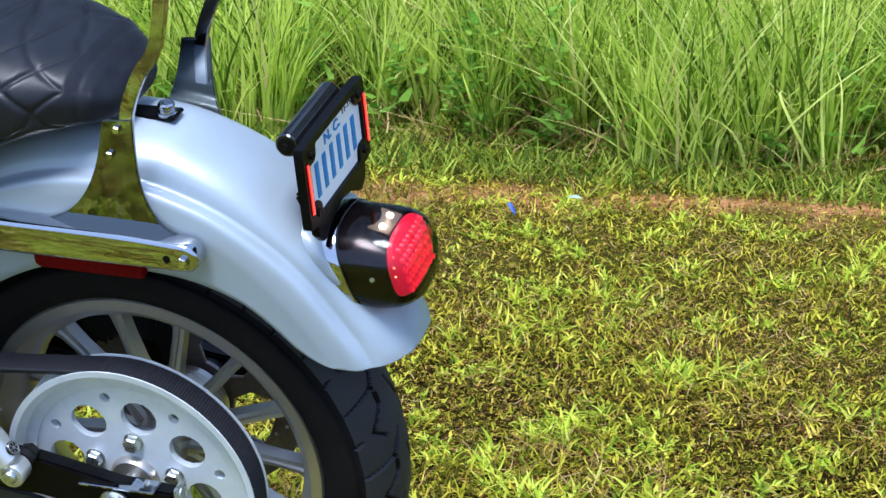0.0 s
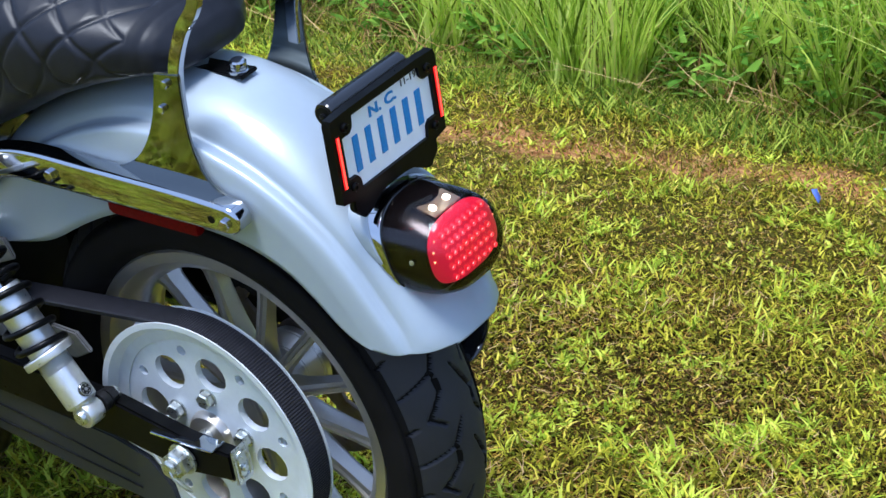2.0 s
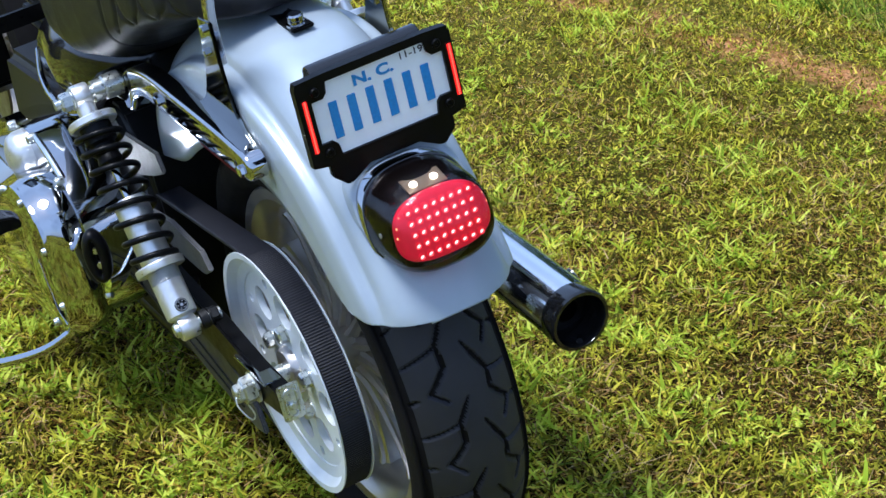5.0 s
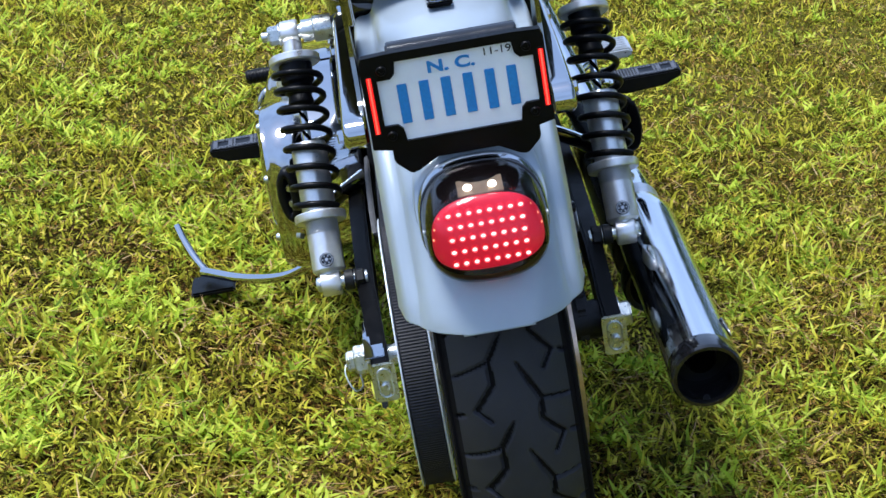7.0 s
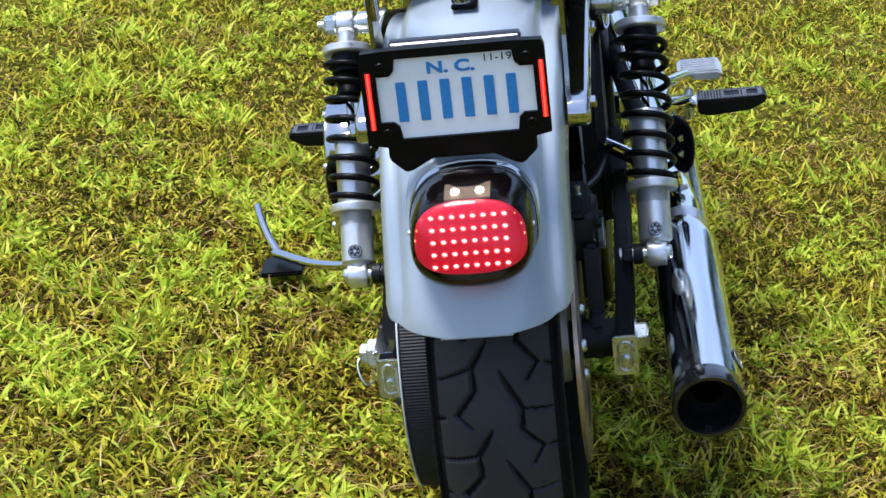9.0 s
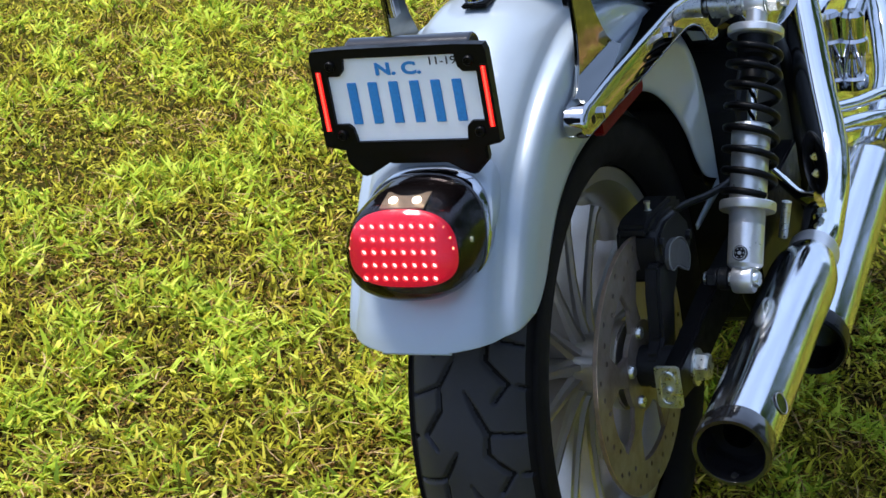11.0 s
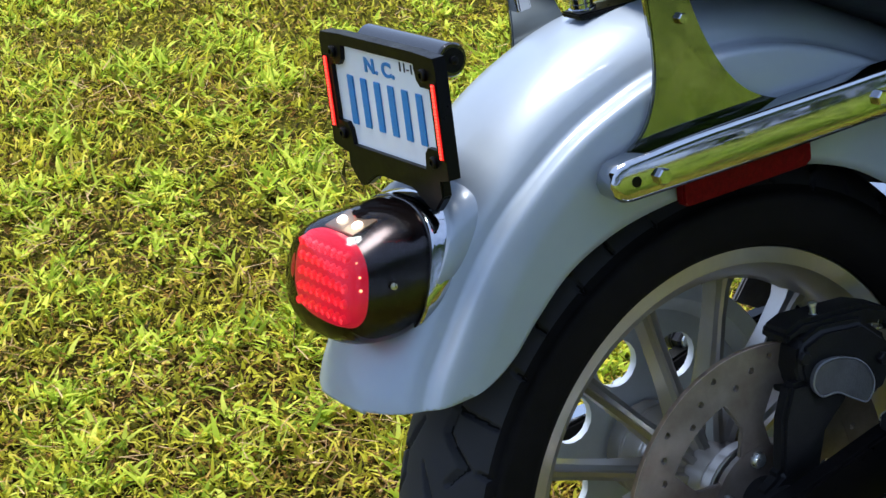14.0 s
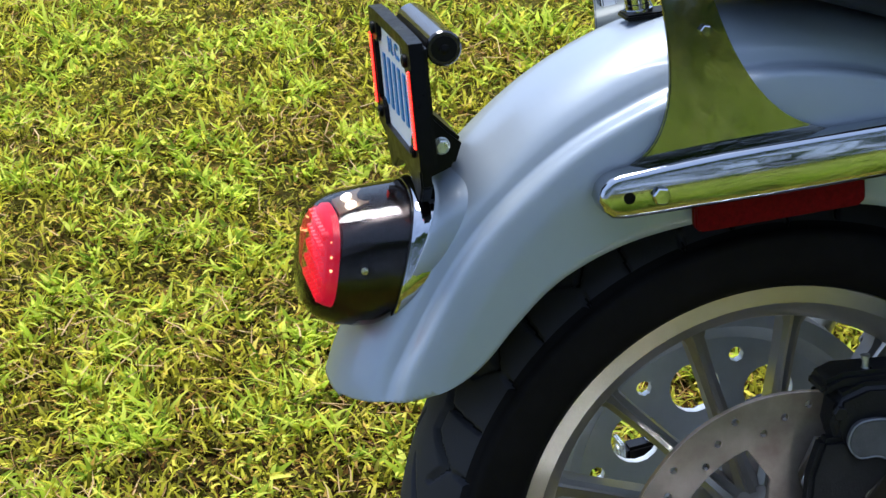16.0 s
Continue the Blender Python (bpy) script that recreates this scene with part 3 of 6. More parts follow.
def litter():
    a = Shape().add([(0, 0, 0), (0.020, 0.004, 0.004), (0.024, 0.016, 0.020), (0.004, 0.018, 0.024), (0.012, 0.010, 0.006)], [(0, 1, 4), (1, 2, 4), (2, 3, 4), (3, 0, 4)])
    ob = part("litter_scrap", a, mat("blue_scrap", (0.10, 0.16, 0.55), 0.5, vary=0.15, scale=80), None, fix=False)
    ob.modifiers.new("thickness", "SOLIDIFY").thickness = 0.0008
    ob.location = (1.60, 0.05, 0.034)
    tagged(ob, "small crumpled blue plastic scrap in the grass", "litter")
    rows = []
    for i in range(9):
        f = i / 8
        w = 0.012 * math.sin(math.pi * min(0.97, f + 0.02)) ** 0.8
        rows.append([(0.055 * f, -w, 0.006 * math.sin(f * 3)), (0.055 * f, 0, 0.006 * math.sin(f * 3) - 0.003), (0.055 * f, w, 0.006 * math.sin(f * 3))])
    ob = part("fallen_leaf", Shape().rings(rows, loop=False, caps=False), mat("pale_leaf", (0.36, 0.44, 0.34), 0.5, vary=0.15, scale=60), None, fix=False)
    ob.modifiers.new("thickness", "SOLIDIFY").thickness = 0.0005
    ob.matrix_world = pose(1.74, -0.02, 0.034, 8, -6, 250) @ Matrix.Scale(0.7, 4)
    tagged(ob, "pale dry leaf lying on the lawn", "leaf")


litter()


def woods():
    """The edge of a wood beyond the tall grass: a ragged bank of dark leaves."""
    n = 26000
    y = rng.uniform(-9, 16, n)
    t = rng.uniform(0, 1, n)
    front = 6.2 + 0.7 * np.sin(y * 0.9) + 0.5 * np.sin(y * 2.3 + 1)
    top = 9.5 + 1.2 * np.sin(y * 0.6 + 2) + 0.6 * np.sin(y * 1.9)
    z = 0.1 + t * top
    x = front + rng.uniform(0, 1.6, n) + 0.25 * (z - 2.2) ** 2 * 0.15
    blades("woodland_leaves", np.stack([x, y, z], -1), rng.uniform(0.18, 0.40, n), rng.uniform(0.10, 0.22, n), rng.uniform(0, 6.283, n), rng.uniform(0.5, 2.0, n),
           rng.uniform(0.0, 0.8, n), blade_material("woodland_leaves", [(0.0, (0.020, 0.045, 0.010)), (0.6, (0.05, 0.10, 0.018)), (1.0, (0.10, 0.16, 0.03))], 0.3), rng, 3,
           "dark green edge of a wood beyond the tall grass", "woods")


woods()


# ---- the motorcycle: built upright, then leaned onto its side stand ----
LEAN = -11.17
HUB = 0.318                     # height of the axle, upright
bike = tagged(new("motorcycle"), "silver cruiser motorcycle with chrome trim leaning on its side stand", "motorcycle")
bike.matrix_world = pose(0, 0, 0, 0, LEAN, 0)


# rear fender: sections along a spine, each with a rounded crown, a stepped bead and a flat skirt cut round the tyre
SPINE = [(0.374, 0.405), (0.367, 0.485), (0.348, 0.566), (0.314, 0.627), (0.251, 0.683), (0.16, 0.732), (0.08, 0.761), (0.0, 0.772), (-0.08, 0.764),
         (-0.155, 0.735), (-0.22, 0.689), (-0.275, 0.632), (-0.318, 0.570), (-0.3440, 0.5275), (-0.3550, 0.504)]
EDGE = [(-0.3550, 0.504), (-0.332, 0.506), (-0.302, 0.510), (-0.270, 0.517), (-0.243, 0.533), (-0.214, 0.562), (-0.18, 0.590), (-0.134, 0.610), (-0.085, 0.6195),
        (-0.03, 0.6225), (0.03, 0.6215), (0.08, 0.6075), (0.13, 0.584), (0.188, 0.552), (0.225, 0.540), (0.27, 0.530), (0.345, 0.515)]
EDGE_RIGHT = EDGE[:11] + [(0.08, 0.614), (0.13, 0.594), (0.18, 0.558), (0.222, 0.512), (0.247, 0.468), (0.275, 0.437), (0.335, 0.412)]
CROWN = [(0.0, 0.0), (0.02, 0.0010), (0.038, 0.0045), (0.053, 0.0105), (0.0645, 0.0180), (0.0715, 0.0255), (0.0752, 0.0325), (0.0778, 0.0378),
         (0.0825, 0.0402), (0.0890, 0.0406), (0.0945, 0.0420), (0.0980, 0.0470), (0.1003, 0.0600)]
# nearer the tail the bead closes up on the crown and the side slopes away from it
CROWN_TAIL = [(0.0, 0.0), (0.02, 0.0010), (0.038, 0.0045), (0.053, 0.0105), (0.0645, 0.0178), (0.0705, 0.0245), (0.0735, 0.0305), (0.0757, 0.0355),
              (0.0800, 0.0382), (0.0855, 0.0389), (0.0905, 0.0402), (0.0950, 0.0460), (0.1000, 0.0600)]

# at the very tail the bead runs out into one smooth curve
CROWN_END = [(0.0, 0.0), (0.02, 0.0010), (0.038, 0.0045), (0.053, 0.0105), (0.066, 0.0185), (0.0735, 0.0245), (0.079, 0.0295), (0.0835, 0.0345),
             (0.0875, 0.0395), (0.0912, 0.0445), (0.0945, 0.0495), (0.0975, 0.0545), (0.1003, 0.0600)]


def fender():
    line = smooth_line([(0, y, z) for y, z in SPINE], 12)
    n = len(line)
    cuts = [[(q.y, q.z) for q in smooth_line([(0, y, z) for y, z in e], 5)] for e in (EDGE, EDGE_RIGHT)]
    rows = []
    skirt = 8

    def half_section(p, inward, edge, left, fade, flat, end):
        crown = [a.lerp(b, fade) for a, b in zip(*(smooth_line([(x, 0, d) for x, d in c], 4) for c in (CROWN, CROWN_TAIL)))]
        crown = [a.lerp(Vector((b.x, 0, b.z)), end) for a, b in zip(crown, smooth_line([(x, 0, d) for x, d in CROWN_END], 4))]
        # towards the tail the crown is flatter and the bead sits further out
        crown = [Vector((c.x * (1 + 0.03 * flat * (1 - (c.x / 0.1004) ** 6)), 0, c.z * (1 - 0.22 * flat * (1 - (c.x / 0.1004) ** 10)))) for c in crown]
        arc = [0.0]
        for a, b in zip(crown, crown[1:]):
            arc.append(arc[-1] + (b - a).length)
        # depth of the skirt: where the section meets the cut edge
        depth = 0.16
        for (y0, z0), (y1, z1) in zip(edge, edge[1:]):
            ey, ez = y1 - y0, z1 - z0
            det = inward.y * ez - inward.z * ey
            if abs(det) < 1e-9:
                continue
            a = ((y0 - p.y) * ez - (z0 - p.z) * ey) / det
            b = ((y0 - p.y) * inward.z - (z0 - p.z) * inward.y) / det
            if a > -1e-6 and -0.001 <= b <= 1.001:
                depth = min(depth, a)
        depth = max(depth, 0.004)
        if left and p.y > 0.2 and p.z < 0.53:
            depth = 0.004
        total, extra = None, 0.0
        for k in range(len(crown) - 1):
            if crown[k + 1].z >= depth:
                f = (depth - crown[k].z) / max(1e-9, crown[k + 1].z - crown[k].z)
                total = arc[k] + f * (arc[k + 1] - arc[k])
                break
        if total is None:
            total, extra = arc[-1], depth - crown[-1].z
        half = []
        for k, c in enumerate(crown):
            if arc[k] <= total:
                x, d = c.x, c.z
            else:
                j = min(max(m for m in range(len(arc)) if arc[m] <= total), len(arc) - 2)
                c2 = crown[j].lerp(crown[j + 1], (total - arc[j]) / (arc[j + 1] - arc[j]))
                x, d = c2.x, c2.z
            half.append((x, d))
        for k in range(1, skirt + 1):
            half.append((half[len(crown) - 1][0] + 0.001 * (k / skirt if extra else 0), half[len(crown) - 1][1] + extra * k / skirt))
        return half

    for i, p in enumerate(line):
        t = (line[min(i + 1, n - 1)] - line[max(i - 1, 0)]).normalized()
        inward = Vector((0, t.z, -t.y))
        if inward.dot(Vector((0, 0, 0.42)) - p) < 0:
            inward.negate()
        u = i / (n - 1)
        fade = min(max((u - 0.60) / 0.16, 0.0), 1.0)
        flat = min(max((u - 0.62) / 0.14, 0.0), 1.0) * (1 - 0.6 * min(max((u - 0.90) / 0.10, 0.0), 1.0))
        end = 0.85 * min(max((u - 0.88) / 0.10, 0.0), 1.0)
        left, right = half_section(p, inward, cuts[0], True, fade, flat, end), half_section(p, inward, cuts[1], False, fade, flat, end)
        narrow = 1.0 - 0.03 * max(0.0, (i / (n - 1) - 0.5) / 0.5)
        rows.append([(-x * narrow, *(p + inward * d)[1:]) for x, d in left[:0:-1]] + [(x * narrow, *(p + inward * d)[1:]) for x, d in right])
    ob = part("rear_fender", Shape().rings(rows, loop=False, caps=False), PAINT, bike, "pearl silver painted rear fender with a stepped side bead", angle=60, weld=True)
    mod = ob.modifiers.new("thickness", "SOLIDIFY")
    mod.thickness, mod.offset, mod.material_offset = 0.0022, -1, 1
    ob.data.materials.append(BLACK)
    return ob


rear_fender = fender()
# black sheet added under the fender, standing in for the shade over the tyre
part("wheel_well_shade", Shape().rings([[(x, y, z) for x in (-0.075, -0.06, 0.0, 0.06, 0.075) for y, z in [(0.345 * math.cos(a), HUB + 0.345 * math.sin(a))]]
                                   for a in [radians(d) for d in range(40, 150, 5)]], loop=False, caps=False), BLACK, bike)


# ---- rear wheel ----
SPOKES = 13
def wheel():
    hub = part("rear_wheel", Shape().lathe([(0.02, -0.085), (0.045, -0.085), (0.048, -0.06), (0.036, -0.045), (0.036, 0.045), (0.05, 0.062), (0.05, 0.075), (0.02, 0.075)],
                                           (0, 0, HUB), (1, 0, 0), 40), CAST, bike, "cast silver many-spoked rear wheel with a black tyre", bevel=0.002)
    rim_profile = [(0.2235, -0.052), (0.2260, -0.049), (0.2260, -0.043), (0.218, -0.040), (0.205, -0.020), (0.205, 0.020), (0.218, 0.040), (0.2260, 0.043),
                   (0.2260, 0.049), (0.2235, 0.052), (0.209, 0.0505), (0.197, 0.040), (0.188, 0.020), (0.186, 0.0), (0.188, -0.020), (0.197, -0.040), (0.209, -0.0505)]
    s = Shape()
    seg = 96
    rings = [[(a, r * math.cos(2 * math.pi * i / seg), HUB + r * math.sin(2 * math.pi * i / seg)) for r, a in rim_profile] for i in range(seg)]
    s.rings(rings, closed=True)
    part("rim", s, CAST, hub, "grey cast alloy rim", angle=30)
    spoke_mesh = None
    for k in range(SPOKES):
        a = radians(105.0) + 2 * math.pi * k / SPOKES
        if spoke_mesh is None:
            s = Shape()
            rows = []
            # a flat back edge and a raised rib along each face
            for r, w, h in [(0.034, 0.0110, 0.030), (0.06, 0.0085, 0.023), (0.10, 0.0072, 0.0175), (0.15, 0.0072, 0.0150), (0.178, 0.0080, 0.0165), (0.194, 0.0150, 0.022)]:
                rows.append([(h * c, w * d, r) for c, d in [(1, 0.30), (0.74, 0.42), (0.60, 1), (-0.60, 1), (-0.74, 0.42), (-1, 0.30), (-1, -0.30), (-0.74, -0.42), (-0.60, -1), (0.60, -1), (0.74, -0.42), (1, -0.30)]])
            s.rings(rows)
            ob = part("spoke", s, CAST, hub)
            spoke_mesh = ob.data
        else:
            ob = new("spoke", spoke_mesh)
            ob.parent = hub
        ob.matrix_local = Matrix.Translation((0, 0, HUB)) @ Matrix.Rotation(a - math.pi / 2, 4, "X")
    # tyre with a carved tread
    cross = []
    R, W = 0.320, 0.0735
    for k in range(85):
        u = -1 + 2 * k / 84
        x = 0.070 * u
        cross.append((x, R - 0.044 * (abs(u) ** 2.3) * 0.92))
    side_r = [(0.0728, 0.270), (0.0735, 0.258), (0.0720, 0.245), (0.067, 0.235), (0.057, 0.2280), (0.0515, 0.2250)]
    cross = [(-x, r) for x, r in side_r[::-1]] + cross + side_r
    left = [[(-0.004, 0.0), (-0.021, 5.3), (-0.058, 7.8)], [(-0.021, 5.3), (-0.020, 10.0), (-0.041, 15.2), (-0.027, 17.6)], [(-0.056, 16.2), (-0.061, 16.6)]]
    right = [[(0.008, 6.3), (0.029, 14.2), (0.058, 15.2)], [(0.029, 14.2), (0.027, 18.4), (0.047, 23.0), (0.036, 26.4)], [(0.056, 23.4), (0.061, 23.8)]]
    xs = np.array([c[0] for c in cross])
    rs = np.array([c[1] for c in cross])
    seg = 1080
    ang = np.arange(seg) * 2 * np.pi / seg
    step = np.degrees(ang) - 152.4
    A, X = np.meshgrid(step, xs, indexing="ij")
    best = np.full(A.shape, 1.0)
    for line in left + right:
        for i, ((x0, a0), (x1, a1)) in enumerate(zip(line, line[1:])):
            dx, da = x1 - x0, (a1 - a0)
            L = math.hypot(dx, da * R * math.pi / 180)
            # shifted copies of the period cover the wrap-round
            for off in (-18, 0, 18):
                U = ((A - off) % 18) + off if off == 0 else (A % 18) + off
                px_, pa = X - x0, (U - a0) * R * math.pi / 180
                t = np.clip((px_ * dx + pa * da * R * math.pi / 180) / L ** 2, 0, 1)
                d = np.hypot(px_ - t * dx, pa - t * da * R * math.pi / 180)
                width = (0.0036 if i < len(line) - 2 else 0.0027) if len(line) > 2 else 0.0030
                tip = np.where((i == 0) & (len(line) > 2), 0.35 + 0.65 * np.clip(t * 2.2, 0, 1), 1.0)
                best = np.minimum(best, d / (width * tip))
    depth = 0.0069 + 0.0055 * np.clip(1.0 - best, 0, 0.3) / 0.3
    tread = ((np.abs(xs) < 0.0698) & (rs > 0.262))[None, :]
    rad = rs[None, :] - depth * tread
    V = np.stack([np.broadcast_to(X + 0.004, rad.shape), rad * np.cos(ang)[:, None], HUB + rad * np.sin(ang)[:, None]], -1)
    k = len(xs)
    idx = np.arange(seg * k).reshape(seg, k)
    nxt = np.roll(idx, -1, axis=0)
    F = np.stack([idx[:, :-1], idx[:, 1:], nxt[:, 1:], nxt[:, :-1]], -1).reshape(-1, 4)
    me = bpy.data.meshes.new("tyre")
    me.from_pydata(V.reshape(-1, 3).tolist(), [], F.tolist())
    me.polygons.foreach_set("use_smooth", [True] * len(me.polygons))
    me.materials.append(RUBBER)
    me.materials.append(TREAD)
    # groove floors and shoulders take the darker rubber, shade put into the colour
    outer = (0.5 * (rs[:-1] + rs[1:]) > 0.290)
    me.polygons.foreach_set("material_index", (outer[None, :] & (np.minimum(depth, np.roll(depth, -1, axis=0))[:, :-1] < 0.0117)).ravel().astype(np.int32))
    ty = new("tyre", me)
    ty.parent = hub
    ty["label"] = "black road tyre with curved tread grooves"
    return hub


rear_wheel = wheel()


# ---- drive side: sprocket, belt ----
def sprocket():
    holes = [(0.091, radians(12 + 45 * k), 0.0235) for k in range(8)] + [(0.1165, radians(34.5 + 45 * k), 0.0072) for k in range(8)]
    sp = part("rear_sprocket", disc_plate(-0.098, -0.089, 0.137, 0.030, holes, 0, HUB), SPROCKET, bike, "silver painted belt sprocket with round holes", angle=30)
    s = Shape()
    prof = [(0.133, -0.100), (0.147, -0.103), (0.1555, -0.1135), (0.1635, -0.1140), (0.1635, -0.1122), (0.1570, -0.1110), (0.1570, -0.0765), (0.1638, -0.0760), (0.1638, -0.0742), (0.147, -0.0755), (0.133, -0.088)]
    seg = 128
    s.rings([[(a, r * math.cos(2 * math.pi * i / seg), HUB + r * math.sin(2 * math.pi * i / seg)) for r, a in prof] for i in range(seg)], closed=True)
    part("sprocket_rim", s, SPROCKET, sp, angle=25)
    part("sprocket_boss", Shape().lathe([(0.018, -0.108), (0.028, -0.108), (0.031, -0.104), (0.033, -0.096), (0.018, -0.096)], (0, 0, HUB), (1, 0, 0), 32), CAST, sp)
    for k in range(5):
        a = radians(97 + 72 * k)
        part("bolt", hex_bolt((-0.098, 0.055 * math.cos(a), HUB + 0.055 * math.sin(a)), (-1, 0, 0), 0.019, 0.010, 0.0125), ZINC, sp)
    return sp


sprocket()


def belt():
    """The toothed belt runs round the sprocket and forward to the engine pulley."""
    r, py, pz, pr = 0.1612, 0.60, 0.36, 0.062
    d = math.atan2(pz - HUB, py)
    dist = math.hypot(py, pz - HUB)
    al = math.acos((r - pr) / dist)
    pts = []
    n = 300
    for i in range(n + 1):
        a = d + al + (2 * math.pi - 2 * al) * i / n
        pts.append((r * math.cos(a), HUB + r * math.sin(a), math.cos(a), math.sin(a)))
    b0, b1 = d + al, d - al
    for i in range(1, 61):
        f = i / 60
        pts.append((r * math.cos(b1) * (1 - f) + (py + pr * math.cos(b1)) * f, (HUB + r * math.sin(b1)) * (1 - f) + (pz + pr * math.sin(b1)) * f, math.cos(b1), math.sin(b1)))
    for i in range(1, 24):
        a = b1 + 2 * al * i / 24
        pts.append((py + pr * math.cos(a), pz + pr * math.sin(a), math.cos(a), math.sin(a)))
    for i in range(0, 60):
        f = 1 - i / 60
        pts.append((r * math.cos(b0) * (1 - f) + (py + pr * math.cos(b0)) * f, (HUB + r * math.sin(b0)) * (1 - f) + (pz + pr * math.sin(b0)) * f, math.cos(b0), math.sin(b0)))
    rows = []
    for i, (y, z, ny, nz) in enumerate(pts):
        o = 0.0004 if i % 2 else -0.0004
        t = 0.0055
        rows.append([(x, y + ny * q, z + nz * q) for x, q in ((-0.1100, -t), (-0.1110, 0.0), (-0.1098, 0.0012 + o), (-0.0778, 0.0012 + o), (-0.0765, 0.0), (-0.0775, -t))])
    part("drive_belt", Shape().rings(rows, closed=True), BELT, bike, "black toothed rubber drive belt", angle=20)


belt()


# ---- swingarm, axle and adjusters ----
def bar(points, half_w, half_h):
    """A rectangular beam along points (x, y, z), upright in section."""
    pts = [Vector(p) for p in points]
    rows = []
    for i, p in enumerate(pts):
        t = (pts[min(i + 1, len(pts) - 1)] - pts[max(i - 1, 0)]).normalized()
        up = Vector((0, -t.z, t.y)).normalized()
        h = half_h[i] if isinstance(half_h, (list, tuple)) else half_h
        rows.append([p + Vector((s * half_w, 0, 0)) + up * q * h for s, q in ((-1, -1), (1, -1), (1, 1), (-1, 1))])
    return Shape().rings(rows)


arm = part("swingarm", bar([(-0.138, -0.075, 0.322), (-0.140, 0.0, 0.322), (-0.144, 0.10, 0.345), (-0.145, 0.30, 0.36), (-0.14, 0.50, 0.365)], 0.011, [0.019, 0.026, 0.028, 0.03, 0.035]),
           BLACK, bike, "black painted steel swingarm", bevel=0.003)
part("swingarm_beam", bar([(0.142, -0.058, 0.322), (0.142, 0.0, 0.322), (0.144, 0.10, 0.345), (0.145, 0.30, 0.36), (0.14, 0.50, 0.365)], 0.011, [0.019, 0.026, 0.028, 0.03, 0.035]),
     BLACK, arm, bevel=0.003)
part("cross_tube", Shape().lathe([(0.028, -0.14), (0.028, 0.14)], (0, 0.42, 0.365), (1, 0, 0), 24), BLACK, arm)
part("axle", Shape().lathe([(0.0125, -0.165), (0.0125, 0.165)], (0, 0, HUB), (1, 0, 0), 20), ZINC, bike)
for s in (-1, 1):
    part("axle_nut", Shape().lathe([(0.0185, 0), (0.0185, 0.016), (0.016, 0.018), (0.013, 0.018), (0.013, 0.026), (0.0105, 0.028)] if s < 0 else
                                   [(0.0165, 0), (0.0165, 0.013), (0.0140, 0.016), (0.007, 0.016)], (s * 0.153, 0, HUB), (s, 0, 0), 6, start=0.2),
         ZINC, bike, "zinc plated axle nut", angle=25, bevel=0.0008)
    part("axle_washer", Shape().lathe([(0.021, 0), (0.021, 0.003), (0.012, 0.003)], (s * 0.1525, 0, HUB), (s, 0, 0), 28), ZINC, bike)
    # folded adjuster plate over the end of the arm, with two slots and a bolt
    plate_x = s * 0.142 + (0.006 if s < 0 else -0.001)
    rear = -0.082 if s < 0 else -0.064
    out = [(-0.0122, -0.0255), (0.0122, -0.0255), (0.0145, -0.022), (0.0145, 0.022), (0.0122, 0.0255), (-0.0122, 0.0255), (-0.0145, 0.022), (-0.0145, -0.022)]
    pl = part("adjuster_plate", Shape().prism_xz([(plate_x + x, 0.324 + z) for x, z in out], rear, rear + 0.004), ZINC, bike, "zinc plated axle adjuster plate", bevel=0.0015)
    part("bolt", Shape().lathe([(0.0055, 0), (0.0055, 0.003), (0.0035, 0.0045)], (plate_x, rear, 0.320), (0, -1, 0), 16), ZINC, pl)
    # pressed oval rib round the bolt
    oval = [(plate_x + 0.0082 * math.cos(a), rear - 0.0003, 0.324 + math.copysign(0.0105, math.sin(a)) + 0.0082 * math.sin(a)) for a in [2 * math.pi * (k + 0.5) / 24 for k in range(24)]]
    part("rib", Shape().tube(oval + oval[:1], 0.0016, 8), ZINC, pl)
pin = [(-0.176, 0.004, HUB + 0.006), (-0.184, -0.012, HUB - 0.008), (-0.176, -0.026, HUB - 0.026), (-0.166, -0.012, HUB - 0.030), (-0.168, 0.006, HUB - 0.018)]
part("cotter_clip", Shape().tube(smooth_line(pin, 6), 0.0011, 6), ZINC, bike)
# flat bracket and guard rail along the left arm
part("belt_guard", Shape().prism([(0.50, 0.345), (0.30, 0.330), (0.12, 0.312), (0.065, 0.296), (0.035, 0.262), (0.030, 0.228), (0.06, 0.222), (0.18, 0.232), (0.34, 0.258), (0.50, 0.285)], -0.150, -0.143), GUARD, bike,
     "black plastic lower belt guard", bevel=0.002)
for z0, z1 in ((0.286, 0.262), (0.258, 0.244)):
    part("guard_rib", Shape().tube([(-0.1505, 0.46, z0 + 0.03), (-0.1505, 0.28, z0 + 0.012), (-0.1505, 0.09, z1)], 0.0016, 8), PLASTIC, bike)
part("swingarm_rail", Shape().box(-0.156, -0.132, -0.055, 0.045, 0.342, 0.346), CHROME, bike, bevel=0.001)


# ---- shock absorbers ----
EYE_LOW, EYE_TOP = Vector((0, 0.106, 0.377)), Vector((0, 0.284, 0.649))


